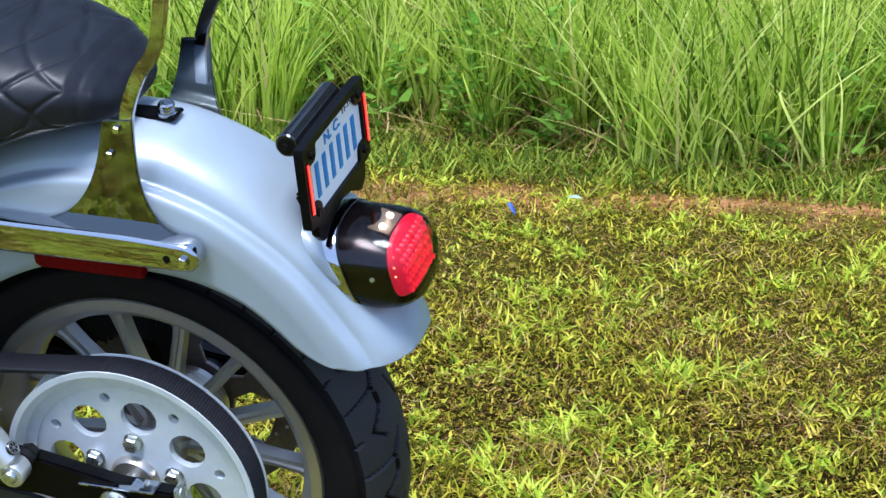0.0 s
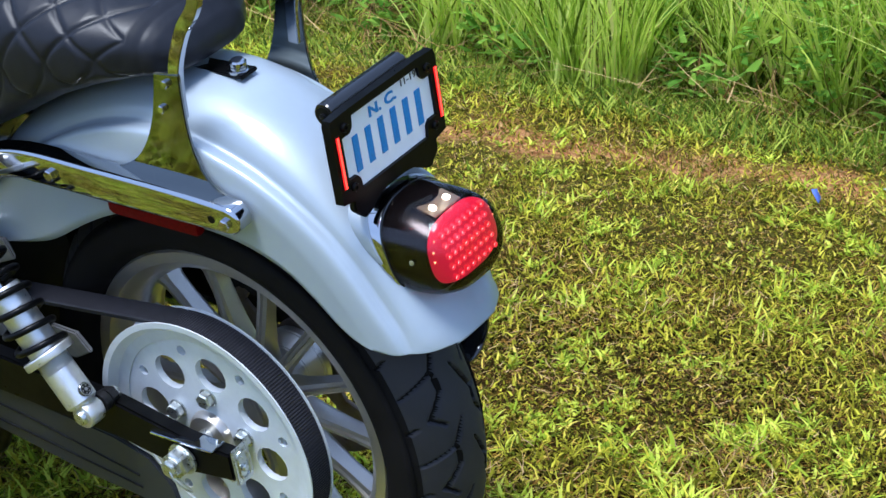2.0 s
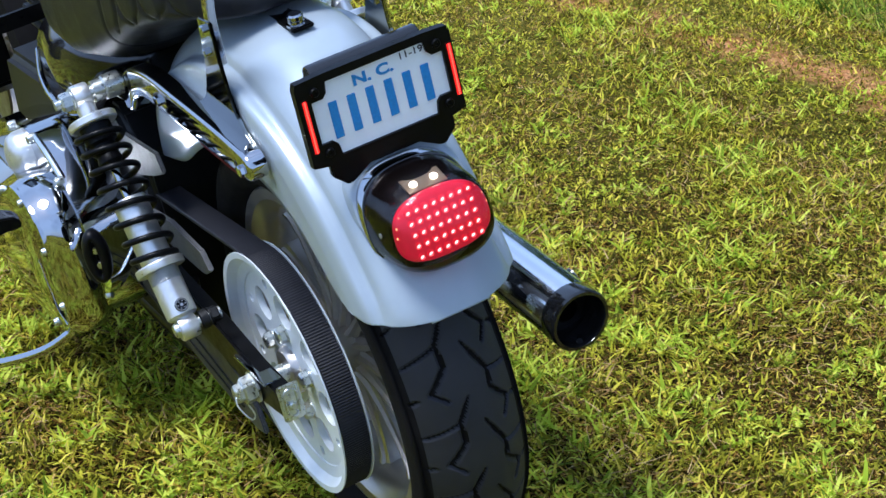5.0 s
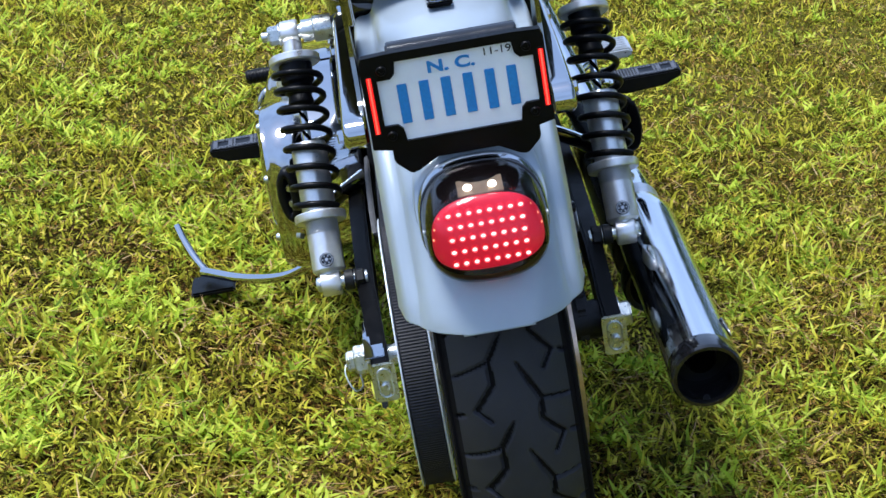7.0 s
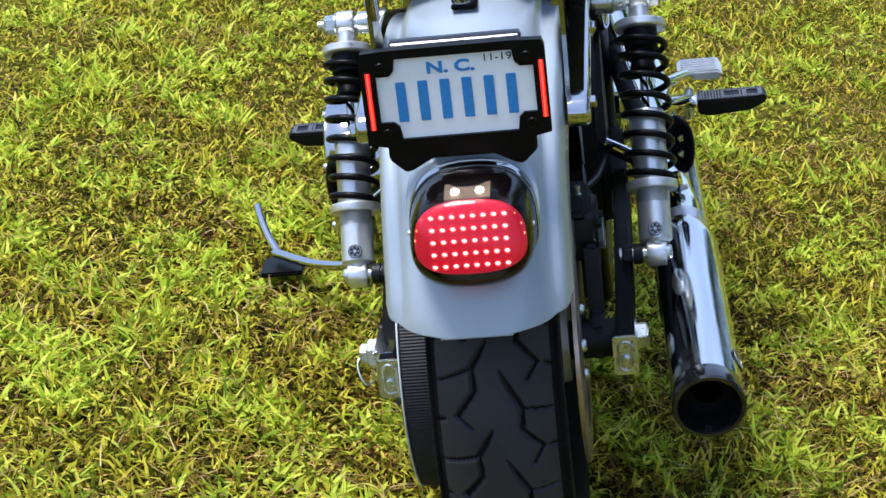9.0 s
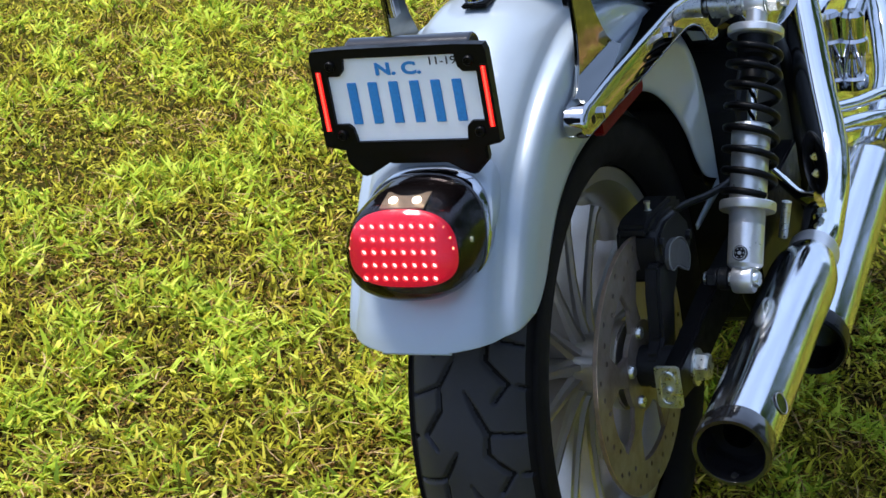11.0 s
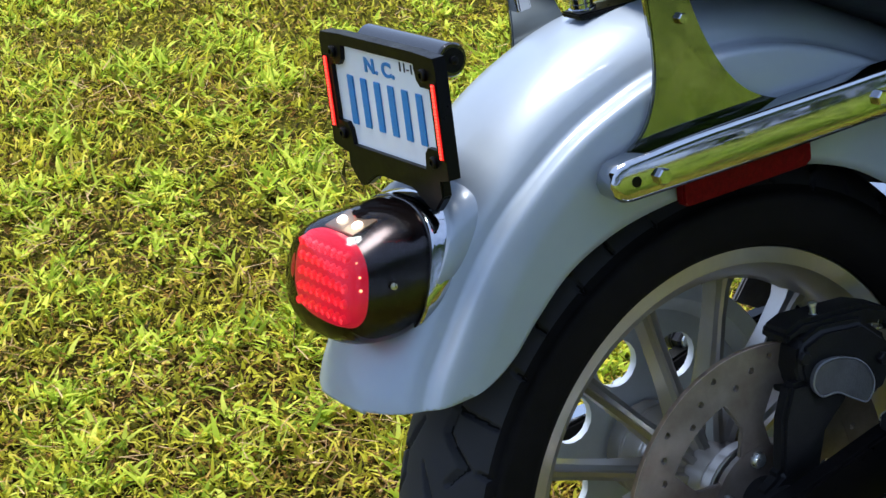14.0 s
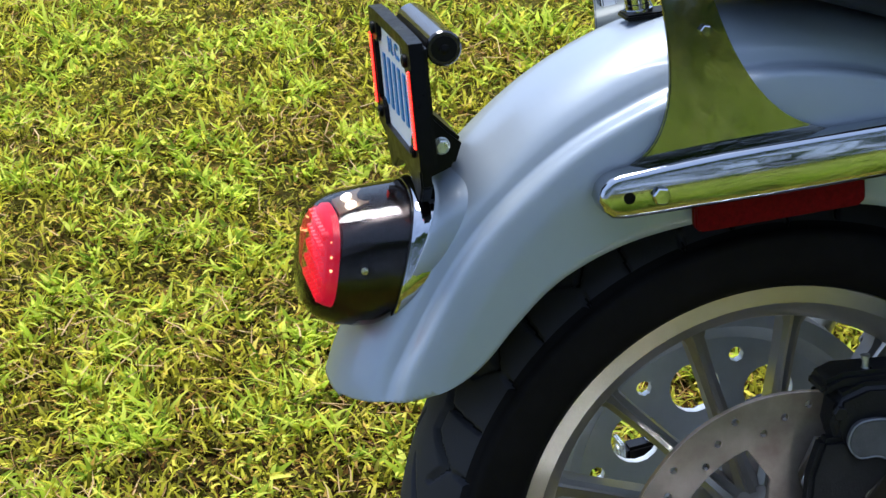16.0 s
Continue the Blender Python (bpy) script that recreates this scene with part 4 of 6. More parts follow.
def shock(s):
    axis = (EYE_TOP - EYE_LOW).normalized()
    back = Vector((0, -axis.z, axis.y))
    x = s * 0.186
    o = EYE_LOW + Vector((x, 0, 0))
    body = part("shock_absorber", Shape().lathe([(0.017, 0.012), (0.0205, 0.016), (0.0205, 0.062)], o, axis, 36), ALLOY, bike, "aluminium shock absorber with a black coil spring", angle=30)
    part("lower_eye", Shape().lathe([(0.010, -0.012), (0.0155, -0.012), (0.0165, -0.010), (0.0165, 0.010), (0.0155, 0.012), (0.010, 0.012)], o, (1, 0, 0), 28).add(*_neck(o, axis, 0.0135, 0.020)), ALLOY, body)
    part("body_tube", Shape().lathe([(0.0205, 0.085), (0.0215, 0.088), (0.0215, 0.150), (0.0225, 0.151), (0.0225, 0.176), (0.021, 0.179), (0.008, 0.179)], o, axis, 36), ALLOY, body, angle=30)
    threads = []
    for k in range(26):
        z = 0.0615 + 0.001 * k
        threads += [(0.0208, z), (0.0199, z + 0.0005)]
    part("threaded_sleeve", Shape().lathe(threads, o, axis, 36), ALLOY, body, angle=60)
    part("preload_collar", Shape().lathe([(0.022, 0.078), (0.0315, 0.078), (0.0325, 0.080), (0.0325, 0.087), (0.0315, 0.0885), (0.022, 0.0885)], o, axis, 40), ALLOY, body, "satin aluminium preload collar", angle=30)
    part("piston_rod", Shape().lathe([(0.0052, 0.17), (0.0052, 0.25)], o, axis, 20), CHROME, body)
    part("bump_stop", Shape().lathe([(0.012, 0.228), (0.017, 0.232), (0.0145, 0.242), (0.0185, 0.246), (0.016, 0.256), (0.021, 0.260), (0.021, 0.284)], o, axis, 24), PLASTIC, body)
    part("top_cap", Shape().lathe([(0.012, 0.283), (0.0305, 0.283), (0.0325, 0.285), (0.0325, 0.292), (0.0305, 0.294), (0.014, 0.294)], o, axis, 40), ALLOY, body, angle=30)
    top = EYE_TOP + Vector((x, 0, 0))
    part("upper_eye", Shape().lathe([(0.008, -0.011), (0.0155, -0.011), (0.0165, -0.009), (0.0165, 0.009), (0.0155, 0.011), (0.008, 0.011)], top, (1, 0, 0), 28).add(*_neck(top, -axis, 0.0125, 0.034)), ALLOY, body)
    # spring: closed ends, open in the middle
    pts = []
    turns, z0, z1 = 7.6, 0.0925, 0.2795
    n = 300
    for i in range(n + 1):
        f = i / n
        zz = z0 + (z1 - z0) * (0.94 * f + 0.06 * (3 * f * f - 2 * f ** 3))
        if f > 0.86:
            zz -= 0.004 * (f - 0.86) / 0.14
        a = 2 * math.pi * turns * f + 0.6
        r = 0.0290
        pts.append(o + axis * zz + Vector((1, 0, 0)) * r * math.cos(a) + back * r * math.sin(a))
    part("coil_spring", Shape().tube(pts, 0.0043, 9), BLACK, body, "black coil spring", angle=60)
    # round badge on the rear face
    b = o + axis * 0.026 + back * 0.0195
    part("badge", Shape().lathe([(0.0088, 0), (0.0088, 0.0035), (0.0080, 0.0042)], b, back, 28), GLOSS_BLACK, body, "round black badge with a silver rim")
    ring = [b + back * 0.0042 + Vector((1, 0, 0)) * 0.0074 * math.cos(q) + axis * 0.0074 * math.sin(q) for q in [2 * math.pi * k / 24 for k in range(25)]]
    emblem = Shape().tube(ring, 0.0007, 6).lathe([(0.0022, 0), (0.0022, 0.001)], b + back * 0.004, back, 12)
    for k in range(6):
        q = 2 * math.pi * k / 6
        emblem.lathe([(0.0009, 0), (0.0009, 0.001)], b + back * 0.004 + Vector((1, 0, 0)) * 0.0048 * math.cos(q) + axis * 0.0048 * math.sin(q), back, 6)
    part("badge_emblem", emblem, BADGE, body)
    part("lower_bolt", Shape().lathe([(0.0085, 0), (0.0085, 0.05)], o - Vector((s * 0.046, 0, 0)), (s, 0, 0), 20), ZINC, body)
    part("collar", Shape().lathe([(0.0115, 0), (0.013, 0.001), (0.013, 0.011), (0.0115, 0.012)], o - Vector((s * 0.029, 0, 0)), (s, 0, 0), 20), DARK_METAL, body)
    part("locknut", hex_bolt(o - Vector((s * 0.030, 0, 0)), (-s, 0, 0), 0.021, 0.011, 0.0125), DARK_METAL, body, angle=30)
    part("bolt", round_bolt(o + Vector((s * 0.012, 0, 0)), (s, 0, 0), 0.0098, 0.007), ZINC, body)
    part("upper_stud", Shape().lathe([(0.0095, 0), (0.0095, 0.07)], (s * 0.128, top.y, top.z), (s, 0, 0), 20)
         .lathe([(0.0165, 0.004), (0.0165, 0.026), (0.014, 0.028), (0.014, 0.042)], (s * 0.128, top.y, top.z), (s, 0, 0), 24), ZINC, body, angle=30)
    part("upper_nut", hex_bolt(top + Vector((s * 0.012, 0, 0)), (s, 0, 0), 0.0215, 0.014, 0.0145).lathe([(0.0065, 0.014), (0.0065, 0.024)], top + Vector((s * 0.012, 0, 0)), (s, 0, 0), 14), ZINC, body, angle=30)
    return body


def _neck(o, axis, r, length):
    s = Shape().lathe([(r, 0.008), (r, length)], o, axis, 24)
    return s.v, s.f


for side in (-1, 1):
    shock(side)


# ---- chrome struts, sissy bar plates, reflectors ----
def rounded(points, n=6):
    return [(p.y, p.z) for p in smooth_line([(0, y, z) for y, z in points], n, closed=True)]


def round_slab(outline, x0, x1, r, n=7):
    """A slab whose outer edge is rounded over by r."""
    pts = [Vector(p) for p in outline]
    area = sum(a.x * b.y - b.x * a.y for a, b in zip(pts, pts[1:] + pts[:1]))
    m = len(pts)
    norm = []
    for i in range(m):
        t = pts[(i + 1) % m] - pts[i - 1]
        norm.append(Vector((-t.y, t.x)).normalized() * (1 if area > 0 else -1))
    s = math.copysign(1, x1 - x0)
    rows = [[(x0, p.x, p.y) for p in pts]]
    for k in range(n + 1):
        a = math.pi / 2 * k / n * 0.92
        rows.append([(x1 - s * r * (1 - math.sin(a)) * 0.8, *(p + q * r * (1 - math.cos(a)))) for p, q in zip(pts, norm)])
    return Shape().rings(rows)


def strut(s):
    top = [(-0.132, 0.6745), (-0.05, 0.6805), (0.08, 0.6845), (0.17, 0.687), (0.225, 0.680), (0.265, 0.668), (0.305, 0.645), (0.318, 0.625)]
    low = [(0.310, 0.600), (0.285, 0.603), (0.255, 0.628), (0.21, 0.643), (0.15, 0.6445), (0.0, 0.6415), (-0.130, 0.6400)]
    end = [(-0.140, 0.6418), (-0.147, 0.6480), (-0.150, 0.6570), (-0.147, 0.6660), (-0.140, 0.6720)]
    curve = [(p.y, p.z) for p in smooth_line([(0, y, z) for y, z in top], 4)] + [(p.y, p.z) for p in smooth_line([(0, y, z) for y, z in low], 4)] + end
    st = part("fender_strut", round_slab(curve, s * 0.1035, s * 0.1275, 0.0075), CHROME, bike, "polished chrome fender strut", angle=50)
    y_bolt, y_hole = (-0.133, -0.112) if s < 0 else (-0.103, -0.127)
    for y, z in ((y_bolt, 0.656), (0.132, 0.665)):
        part("bolt", hex_bolt((s * 0.1275, y, z), (s, 0, 0), 0.0125, 0.0065), CHROME, st, angle=25)
    # flat black disc in place of an open hole, its inner shade as colour
    part("hole", Shape().lathe([(0.0046, 0), (0.0046, 0.0006)], (s * 0.1274, y_hole, 0.657), (s, 0, 0), 20), BLACK, st)
    # upright plate of the sissy bar, flared at its foot
    front = [(0.060, 0.6775), (0.030, 0.6865), (0.006, 0.700), (-0.014, 0.722), (-0.031, 0.752), (-0.043, 0.785), (-0.051, 0.8135)]
    rear = [(-0.088, 0.8165), (-0.085, 0.785), (-0.0835, 0.755), (-0.085, 0.728), (-0.092, 0.703), (-0.104, 0.685), (-0.125, 0.672)]
    outline = [(p.y, p.z) for p in smooth_line([(0, y, z) for y, z in front], 4)] + [(p.y, p.z) for p in smooth_line([(0, y, z) for y, z in rear], 4)] + [(-0.12, 0.655), (0.05, 0.655)]
    pl = part("sissy_bar_plate", Shape().prism(outline, s * 0.1015, s * 0.1065), CHROME_DARK, bike, "mirror-polished flared side plate of the sissy bar", bevel=0.0012)
    for y, z in ((-0.0685, 0.804), (-0.0545, 0.772)):
        part("bolt", hex_bolt((s * 0.1065, y, z), (s, 0, 0), 0.0085, 0.005), CHROME, pl, angle=25)
    path = [(s * 0.099, -0.072, 0.76), (s * 0.0995, -0.077, 0.805), (s * 0.0995, -0.086, 0.835), (s * 0.0985, -0.104, 0.870), (s * 0.097, -0.127, 0.902), (s * 0.094, -0.145, 0.97), (s * 0.09, -0.165, 1.06)]
    rows = []
    line = smooth_line(path, 6)
    for i, p in enumerate(line):
        t = (line[min(i + 1, len(line) - 1)] - line[max(i - 1, 0)]).normalized()
        q = Vector((0, -t.z, t.y)).normalized()
        rows.append([p + Vector((a * 0.0052, 0, 0)) + q * b for a, b in ((-1, -0.0075), (0.7, -0.0075), (1, -0.006), (1, 0.006), (0.7, 0.0075), (-1, 0.0075))])
    part("sissy_bar_upright", Shape().rings(rows), CHROME, bike, "polished chrome sissy bar upright", bevel=0.001)
    part("side_reflector", Shape().prism([(0.066, 0.642), (0.066, 0.624), (0.060, 0.620), (-0.068, 0.617), (-0.072, 0.620), (-0.072, 0.640)], s * 0.1025, s * 0.1135), RED_REFLECTOR, bike,
         "long dark red side reflector", bevel=0.0015)


for side in (-1, 1):
    strut(side)
part("sissy_bar_hoop", Shape().tube(smooth_line([(-0.09, -0.165, 1.055), (-0.085, -0.18, 1.13), (-0.05, -0.19, 1.17), (0.05, -0.19, 1.17), (0.085, -0.18, 1.13), (0.09, -0.165, 1.055)], 6), 0.007, 10), CHROME, bike)
part("seat_bracket", Shape().box(-0.014, 0.014, -0.088, 0.0, 0.7665, 0.7715), BLACK, bike, "black steel seat bracket", bevel=0.0015)
part("seat_bolt", Shape().lathe([(0.012, 0.0), (0.012, 0.003), (0.0098, 0.0035), (0.0098, 0.007), (0.0085, 0.0075), (0.0098, 0.008), (0.0098, 0.0125), (0.008, 0.0145)], (-0.002, -0.074, 0.7705), (0, -0.08, 1), 24), CHROME, bike,
     "knurled chrome seat bolt", angle=25)


# ---- seat ----
def seat():
    stations = [(-0.046, 0.030, 0.790, 0.808), (-0.040, 0.056, 0.786, 0.824), (-0.025, 0.078, 0.784, 0.840), (0.0, 0.098, 0.784, 0.856), (0.05, 0.122, 0.774, 0.871), (0.12, 0.136, 0.748, 0.886),
                (0.20, 0.146, 0.708, 0.900), (0.30, 0.156, 0.662, 0.902), (0.40, 0.160, 0.640, 0.872), (0.50, 0.152, 0.634, 0.846), (0.64, 0.12, 0.632, 0.84), (0.70, 0.08, 0.65, 0.82)]
    ys = np.array([s[0] for s in stations])
    fine = np.concatenate([np.linspace(-0.046, -0.02, 12)[:-1], np.arange(-0.02, 0.52, 0.0022), np.arange(0.52, 0.70, 0.008)])
    w, b, t = (np.interp(fine, ys, [s[k] for s in stations]) for k in (1, 2, 3))
    rows = []
    for y, ww, bb, tt in zip(fine, w, b, t):
        row = []
        for k in range(168):
            a = 2 * math.pi * k / 168
            c, s = math.cos(a), math.sin(a)
            e = 0.62
            x = ww * math.copysign(abs(c) ** e, c)
            mid = bb + (tt - bb) * 0.40
            if s >= 0:
                z = mid + (tt - mid) * abs(s) ** 0.8
            else:
                z = mid - (mid - bb) * abs(s) ** 0.5
            # stitched diamonds on the pillion and on the rider's seat
            if (s > -0.35 and 0.0 < y < 0.185) or (s > 0.25 and 0.235 < y < 0.50):
                u = (y * 1.0 + a * 0.070) / 0.062
                v = (y * 1.0 - a * 0.070) / 0.062
                g = min(abs(u - round(u)), abs(v - round(v)))
                dip = 0.0018 * max(0, 1 - g / 0.18) ** 2 + 0.0010 * max(0, 1 - g / 0.06)
                f = (1 - dip / 0.1)
                x, z = x * f, mid + (z - mid) * (1 - dip / 0.05)
            # seams
            seam = min(abs(y - 0.198 + 0.25 * (z - 0.8)), abs(y + 0.012))
            if seam < 0.004:
                f = 1 - 0.022 * (1 - seam / 0.004)
                x, z = x * f, mid + (z - mid) * f
            row.append((x, y, z))
        rows.append(row)
    return part("seat", Shape().rings(rows), LEATHER, bike, "black leather seat with a quilted pillion", angle=70)


seat()


# ---- licence plate, its lighted frame and bracket ----
def plate():
    y0 = -0.272
    fr = Shape()
    def frame_outline(cx):
        # the opening has bites at the four screw corners
        return [(-0.079, 0.7125), (-0.0655, 0.7125), (-0.0605, 0.7075), (-0.0585, 0.694), (0.0585, 0.694), (0.0605, 0.7075), (0.0655, 0.7125), (0.079, 0.7125),
                (0.079, 0.7615), (0.0655, 0.7615), (0.0605, 0.7665), (0.0585, 0.779), (-0.0585, 0.779), (-0.0605, 0.7665), (-0.0655, 0.7615), (-0.079, 0.7615)]
    inner = frame_outline(0)
    outer = [(-0.0945, 0.690), (-0.060, 0.6835), (-0.0585, 0.6835), (-0.057, 0.6835), (0.057, 0.6835), (0.0585, 0.6835), (0.060, 0.6835), (0.0915, 0.690),
             (0.0915, 0.780), (0.0890, 0.787), (0.0605, 0.7885), (0.0585, 0.7885), (-0.0585, 0.7885), (-0.0605, 0.7885), (-0.0920, 0.787), (-0.0945, 0.780)]
    n = len(inner)
    for ya, yb in ((y0 - 0.005, y0 + 0.006),):
        v = [(x, ya, z) for x, z in inner] + [(x, ya, z) for x, z in outer] + [(x, yb, z) for x, z in inner] + [(x, yb, z) for x, z in outer]
        f = []
        for i in range(n):
            j = (i + 1) % n
            f += [(i, j, n + j, n + i), (2 * n + i, 3 * n + i, 3 * n + j, 2 * n + j), (i, 2 * n + i, 2 * n + j, j), (n + i, n + j, 3 * n + j, 3 * n + i)]
        fr.add(v, f)
    frame_ob = part("plate_frame", fr, BLACK, bike, "black licence plate frame with glowing red light strips", bevel=0.0015, angle=30)
    pl = part("licence_plate", Shape().box(-0.0835, 0.0835, y0 - 0.001, y0 + 0.0005, 0.688, 0.7845), WHITE_PLATE, bike, "white motorcycle licence plate with blue figures")
    # six figures of the number, as plain bars
    for k in range(6):
        x = -0.0555 + 0.0222 * k
        part("figure_bar", Shape().box(x - 0.0050, x + 0.0050, y0 - 0.0022, y0 - 0.0008, 0.7115, 0.7535), INK_BLUE, pl, bevel=0.0005)
    write("state_letters", "N. C.", (-0.0035, y0 - 0.0016, 0.7607), 0.0165, INK_BLUE, pl, bold=0.0006, wide=1.35)
    write("sticker_letters", "11-19", (0.0435, y0 - 0.0016, 0.7685), 0.0110, INK_BLACK, pl, wide=1.2)
    for s in (-1, 1):
        part("strip_base", Shape().box(s * 0.0868 - 0.0026, s * 0.0868 + 0.0026, y0 - 0.0062, y0 - 0.004, 0.7065, 0.7665), LED_BASE, frame_ob, "red light strip backing")
        strip = Shape()
        for k in range(22):
            z = 0.7080 + 0.00272 * k
            strip.lathe([(0.00130, 0), (0.00120, 0.0010), (0.0006, 0.0015)], (s * 0.0868, y0 - 0.0062, z), (0, -1, 0), 8)
        part("light_strip", strip, LED_RED, frame_ob, "glowing red light strip")
        part("strip_rim", Shape().box(s * 0.0868 - 0.0045, s * 0.0868 + 0.0045, y0 - 0.0056, y0 - 0.0035, 0.7035, 0.7695), PLASTIC, frame_ob, bevel=0.001)
        for z in (0.702, 0.772):
            part("screw", Shape().lathe([(0.0052, 0), (0.0052, 0.002), (0.0042, 0.0032), (0.0022, 0.0032), (0.0020, 0.0018)], (s * 0.073, y0 - 0.005, z), (0, -1, 0), 16), BLACK, frame_ob)
    # backing, round hinge tube and the foot that bolts to the fender
    part("plate_backing", Shape().box(-0.085, 0.085, y0 + 0.0012, y0 + 0.010, 0.690, 0.783), PLASTIC, bike, bevel=0.002)
    tube = part("hinge_tube", Shape().lathe([(0.010, -0.066), (0.0125, -0.066), (0.0138, -0.064), (0.0138, 0.064), (0.0125, 0.066), (0.010, 0.066)], (0.001, -0.246, 0.776), (1, 0, 0), 32), GLOSS_BLACK, bike,
                "gloss black round tube behind the plate", angle=30)
    for s in (-1, 1):
        part("tube_end", Shape().lathe([(0.010, 0), (0.010, 0.002), (0.0035, 0.002), (0.0035, 0.005), (0.001, 0.006)], (0.001 + s * 0.065, -0.246, 0.776), (s, 0, 0), 20), PLASTIC, tube)
    part("plate_foot", Shape().prism_xz([(-0.0755, 0.692), (0.0755, 0.692), (0.0755, 0.672), (0.060, 0.657), (0.052, 0.659), (0.030, 0.671), (0.0, 0.676), (-0.030, 0.671), (-0.052, 0.659), (-0.060, 0.657), (-0.0755, 0.672)],
                                       y0 - 0.003, y0 + 0.006), BLACK, bike, "black stepped plate bracket", bevel=0.0015)
    part("plate_arm", Shape().prism([(-0.268, 0.722), (-0.256, 0.722), (-0.242, 0.706), (-0.232, 0.696), (-0.240, 0.676), (-0.268, 0.666)], -0.036, 0.036), BLACK, bike, bevel=0.003)
    for s in (-1, 1):
        part("bracket_bolt", hex_bolt((s * 0.036, -0.250, 0.694), (s, 0, 0), 0.010, 0.005, 0.007), ZINC, bike)


def write(name, text, place, size, material, parent, bold=0.0, wide=1.0):
    c = bpy.data.curves.new(name, "FONT")
    c.body, c.size, c.align_x, c.extrude, c.offset = text, size, "CENTER", 0.0003, bold
    ob = new(name, c)
    bpy.context.view_layer.update()
    me = bpy.data.meshes.new_from_object(ob)
    bpy.data.objects.remove(ob)
    me.materials.append(material)
    ob = new(name, me)
    ob.parent = parent
    ob.matrix_local = Matrix.Translation(place) @ Matrix.Rotation(radians(90), 4, "X") @ Matrix.Diagonal((wide, 1, 1, 1))
    return ob


plate()


# ---- tail lamp ----
def tail_lamp():
    def ring(center, tilt, hw, hh, e=0.76, n=64):
        # rounded four-sided outline; wider below than above
        c = Vector(center)
        up = Vector((0, math.sin(tilt), math.cos(tilt)))
        out = []
        for k in range(n):
            a = 2 * math.pi * k / n
            cx, sx = math.cos(a), math.sin(a)
            x = hw * math.copysign(abs(cx) ** e, cx)
            z = hh * math.copysign(abs(sx) ** e, sx)
            out.append(c + Vector((x * (1 - 0.05 * z / hh), 0, 0)) + up * z)
        return out
    T0 = radians(29)
    base = part("tail_lamp", Shape().rings([ring((0.004, -0.256, 0.6150), T0 * 0.95, 0.0640, 0.0495), ring((0.004, -0.2780, 0.6095), T0 * 0.78, 0.0668, 0.0560),
                                             ring((0.004, -0.2900, 0.6078), T0 * 0.66, 0.0664, 0.0566), ring((0.004, -0.2925, 0.6075), T0 * 0.63, 0.0652, 0.0556)]),
                CHROME, bike, "chrome tail lamp with a smoked lens, lit red", angle=30)
    part("lens_rim", Shape().rings([ring((0.004, -0.2920, 0.6075), T0 * 0.63, 0.0652, 0.0557), ring((0.004, -0.2938, 0.6073), T0 * 0.62, 0.0652, 0.0557), ring((0.004, -0.2942, 0.6073), T0 * 0.62, 0.0642, 0.0547)]), GLOSS_BLACK, base)
    # painted boss of the fender behind the lamp
    part("lamp_boss", Shape().rings([ring((0.004, -0.222, 0.634), T0 * 1.1, 0.0600, 0.0560), ring((0.004, -0.245, 0.630), T0 * 1.1, 0.0660, 0.0545), ring((0.004, -0.262, 0.626), T0 * 1.05, 0.0685, 0.0525),
                                     ring((0.004, -0.274, 0.6225), T0, 0.0688, 0.0505), ring((0.004, -0.2785, 0.6210), T0, 0.0675, 0.0490), ring((0.004, -0.279, 0.6210), T0, 0.0600, 0.0420)]), PAINT, rear_fender, angle=50)
    rows = [((-0.2935, 0.6072), 0.62, 0.0646, 0.0552), ((-0.3080, 0.6066), 0.54, 0.0640, 0.0546), ((-0.3230, 0.6068), 0.46, 0.0630, 0.0532), ((-0.3370, 0.6078), 0.41, 0.0614, 0.0510), ((-0.3490, 0.6092), 0.40, 0.0586, 0.0472),
            ((-0.3580, 0.6108), 0.42, 0.0540, 0.0420), ((-0.3640, 0.6122), 0.42, 0.0450, 0.0340), ((-0.3672, 0.6130), 0.42, 0.0225, 0.0165)]
    part("lens", Shape().rings([ring((0.004, *c), T0 * k, w, h, 0.80) for c, k, w, h in rows]), LENS, base, "smoked plastic lens", angle=60)
    # black shell inside the lens, open to the rear
    shell = [ring((0.004, c[0] + 0.002, c[1]), T0 * k, w - 0.003, h - 0.003, 0.80) for c, k, w, h in rows[:3]] + [ring((0.004, -0.3435, 0.6090), T0 * 0.42, 0.0545, 0.0350, 0.82)]
    part("lamp_housing", Shape().rings(shell, caps=False), SMOKE, base)
    tilt = T0 * 0.43
    up = Vector((0, math.sin(tilt), math.cos(tilt)))
    mid = Vector((0.004, -0.3530, 0.6115))
    panel = [ring(mid + Vector((0, 0.0095, -0.001)), tilt, 0.0562, 0.0376, 0.74), ring(mid + Vector((0, 0.0045, 0.0004)), tilt, 0.0550, 0.0368, 0.74), ring(mid + Vector((0, 0.0014, 0.0001)), tilt, 0.0522, 0.0346, 0.74),
             ring(mid, tilt, 0.0480, 0.0310, 0.74), ring(mid, tilt, 0.0200, 0.0120, 0.82)]
    part("red_panel", Shape().rings(panel), LED_PANEL, base, "glowing red lamp panel")
    led = cup = None
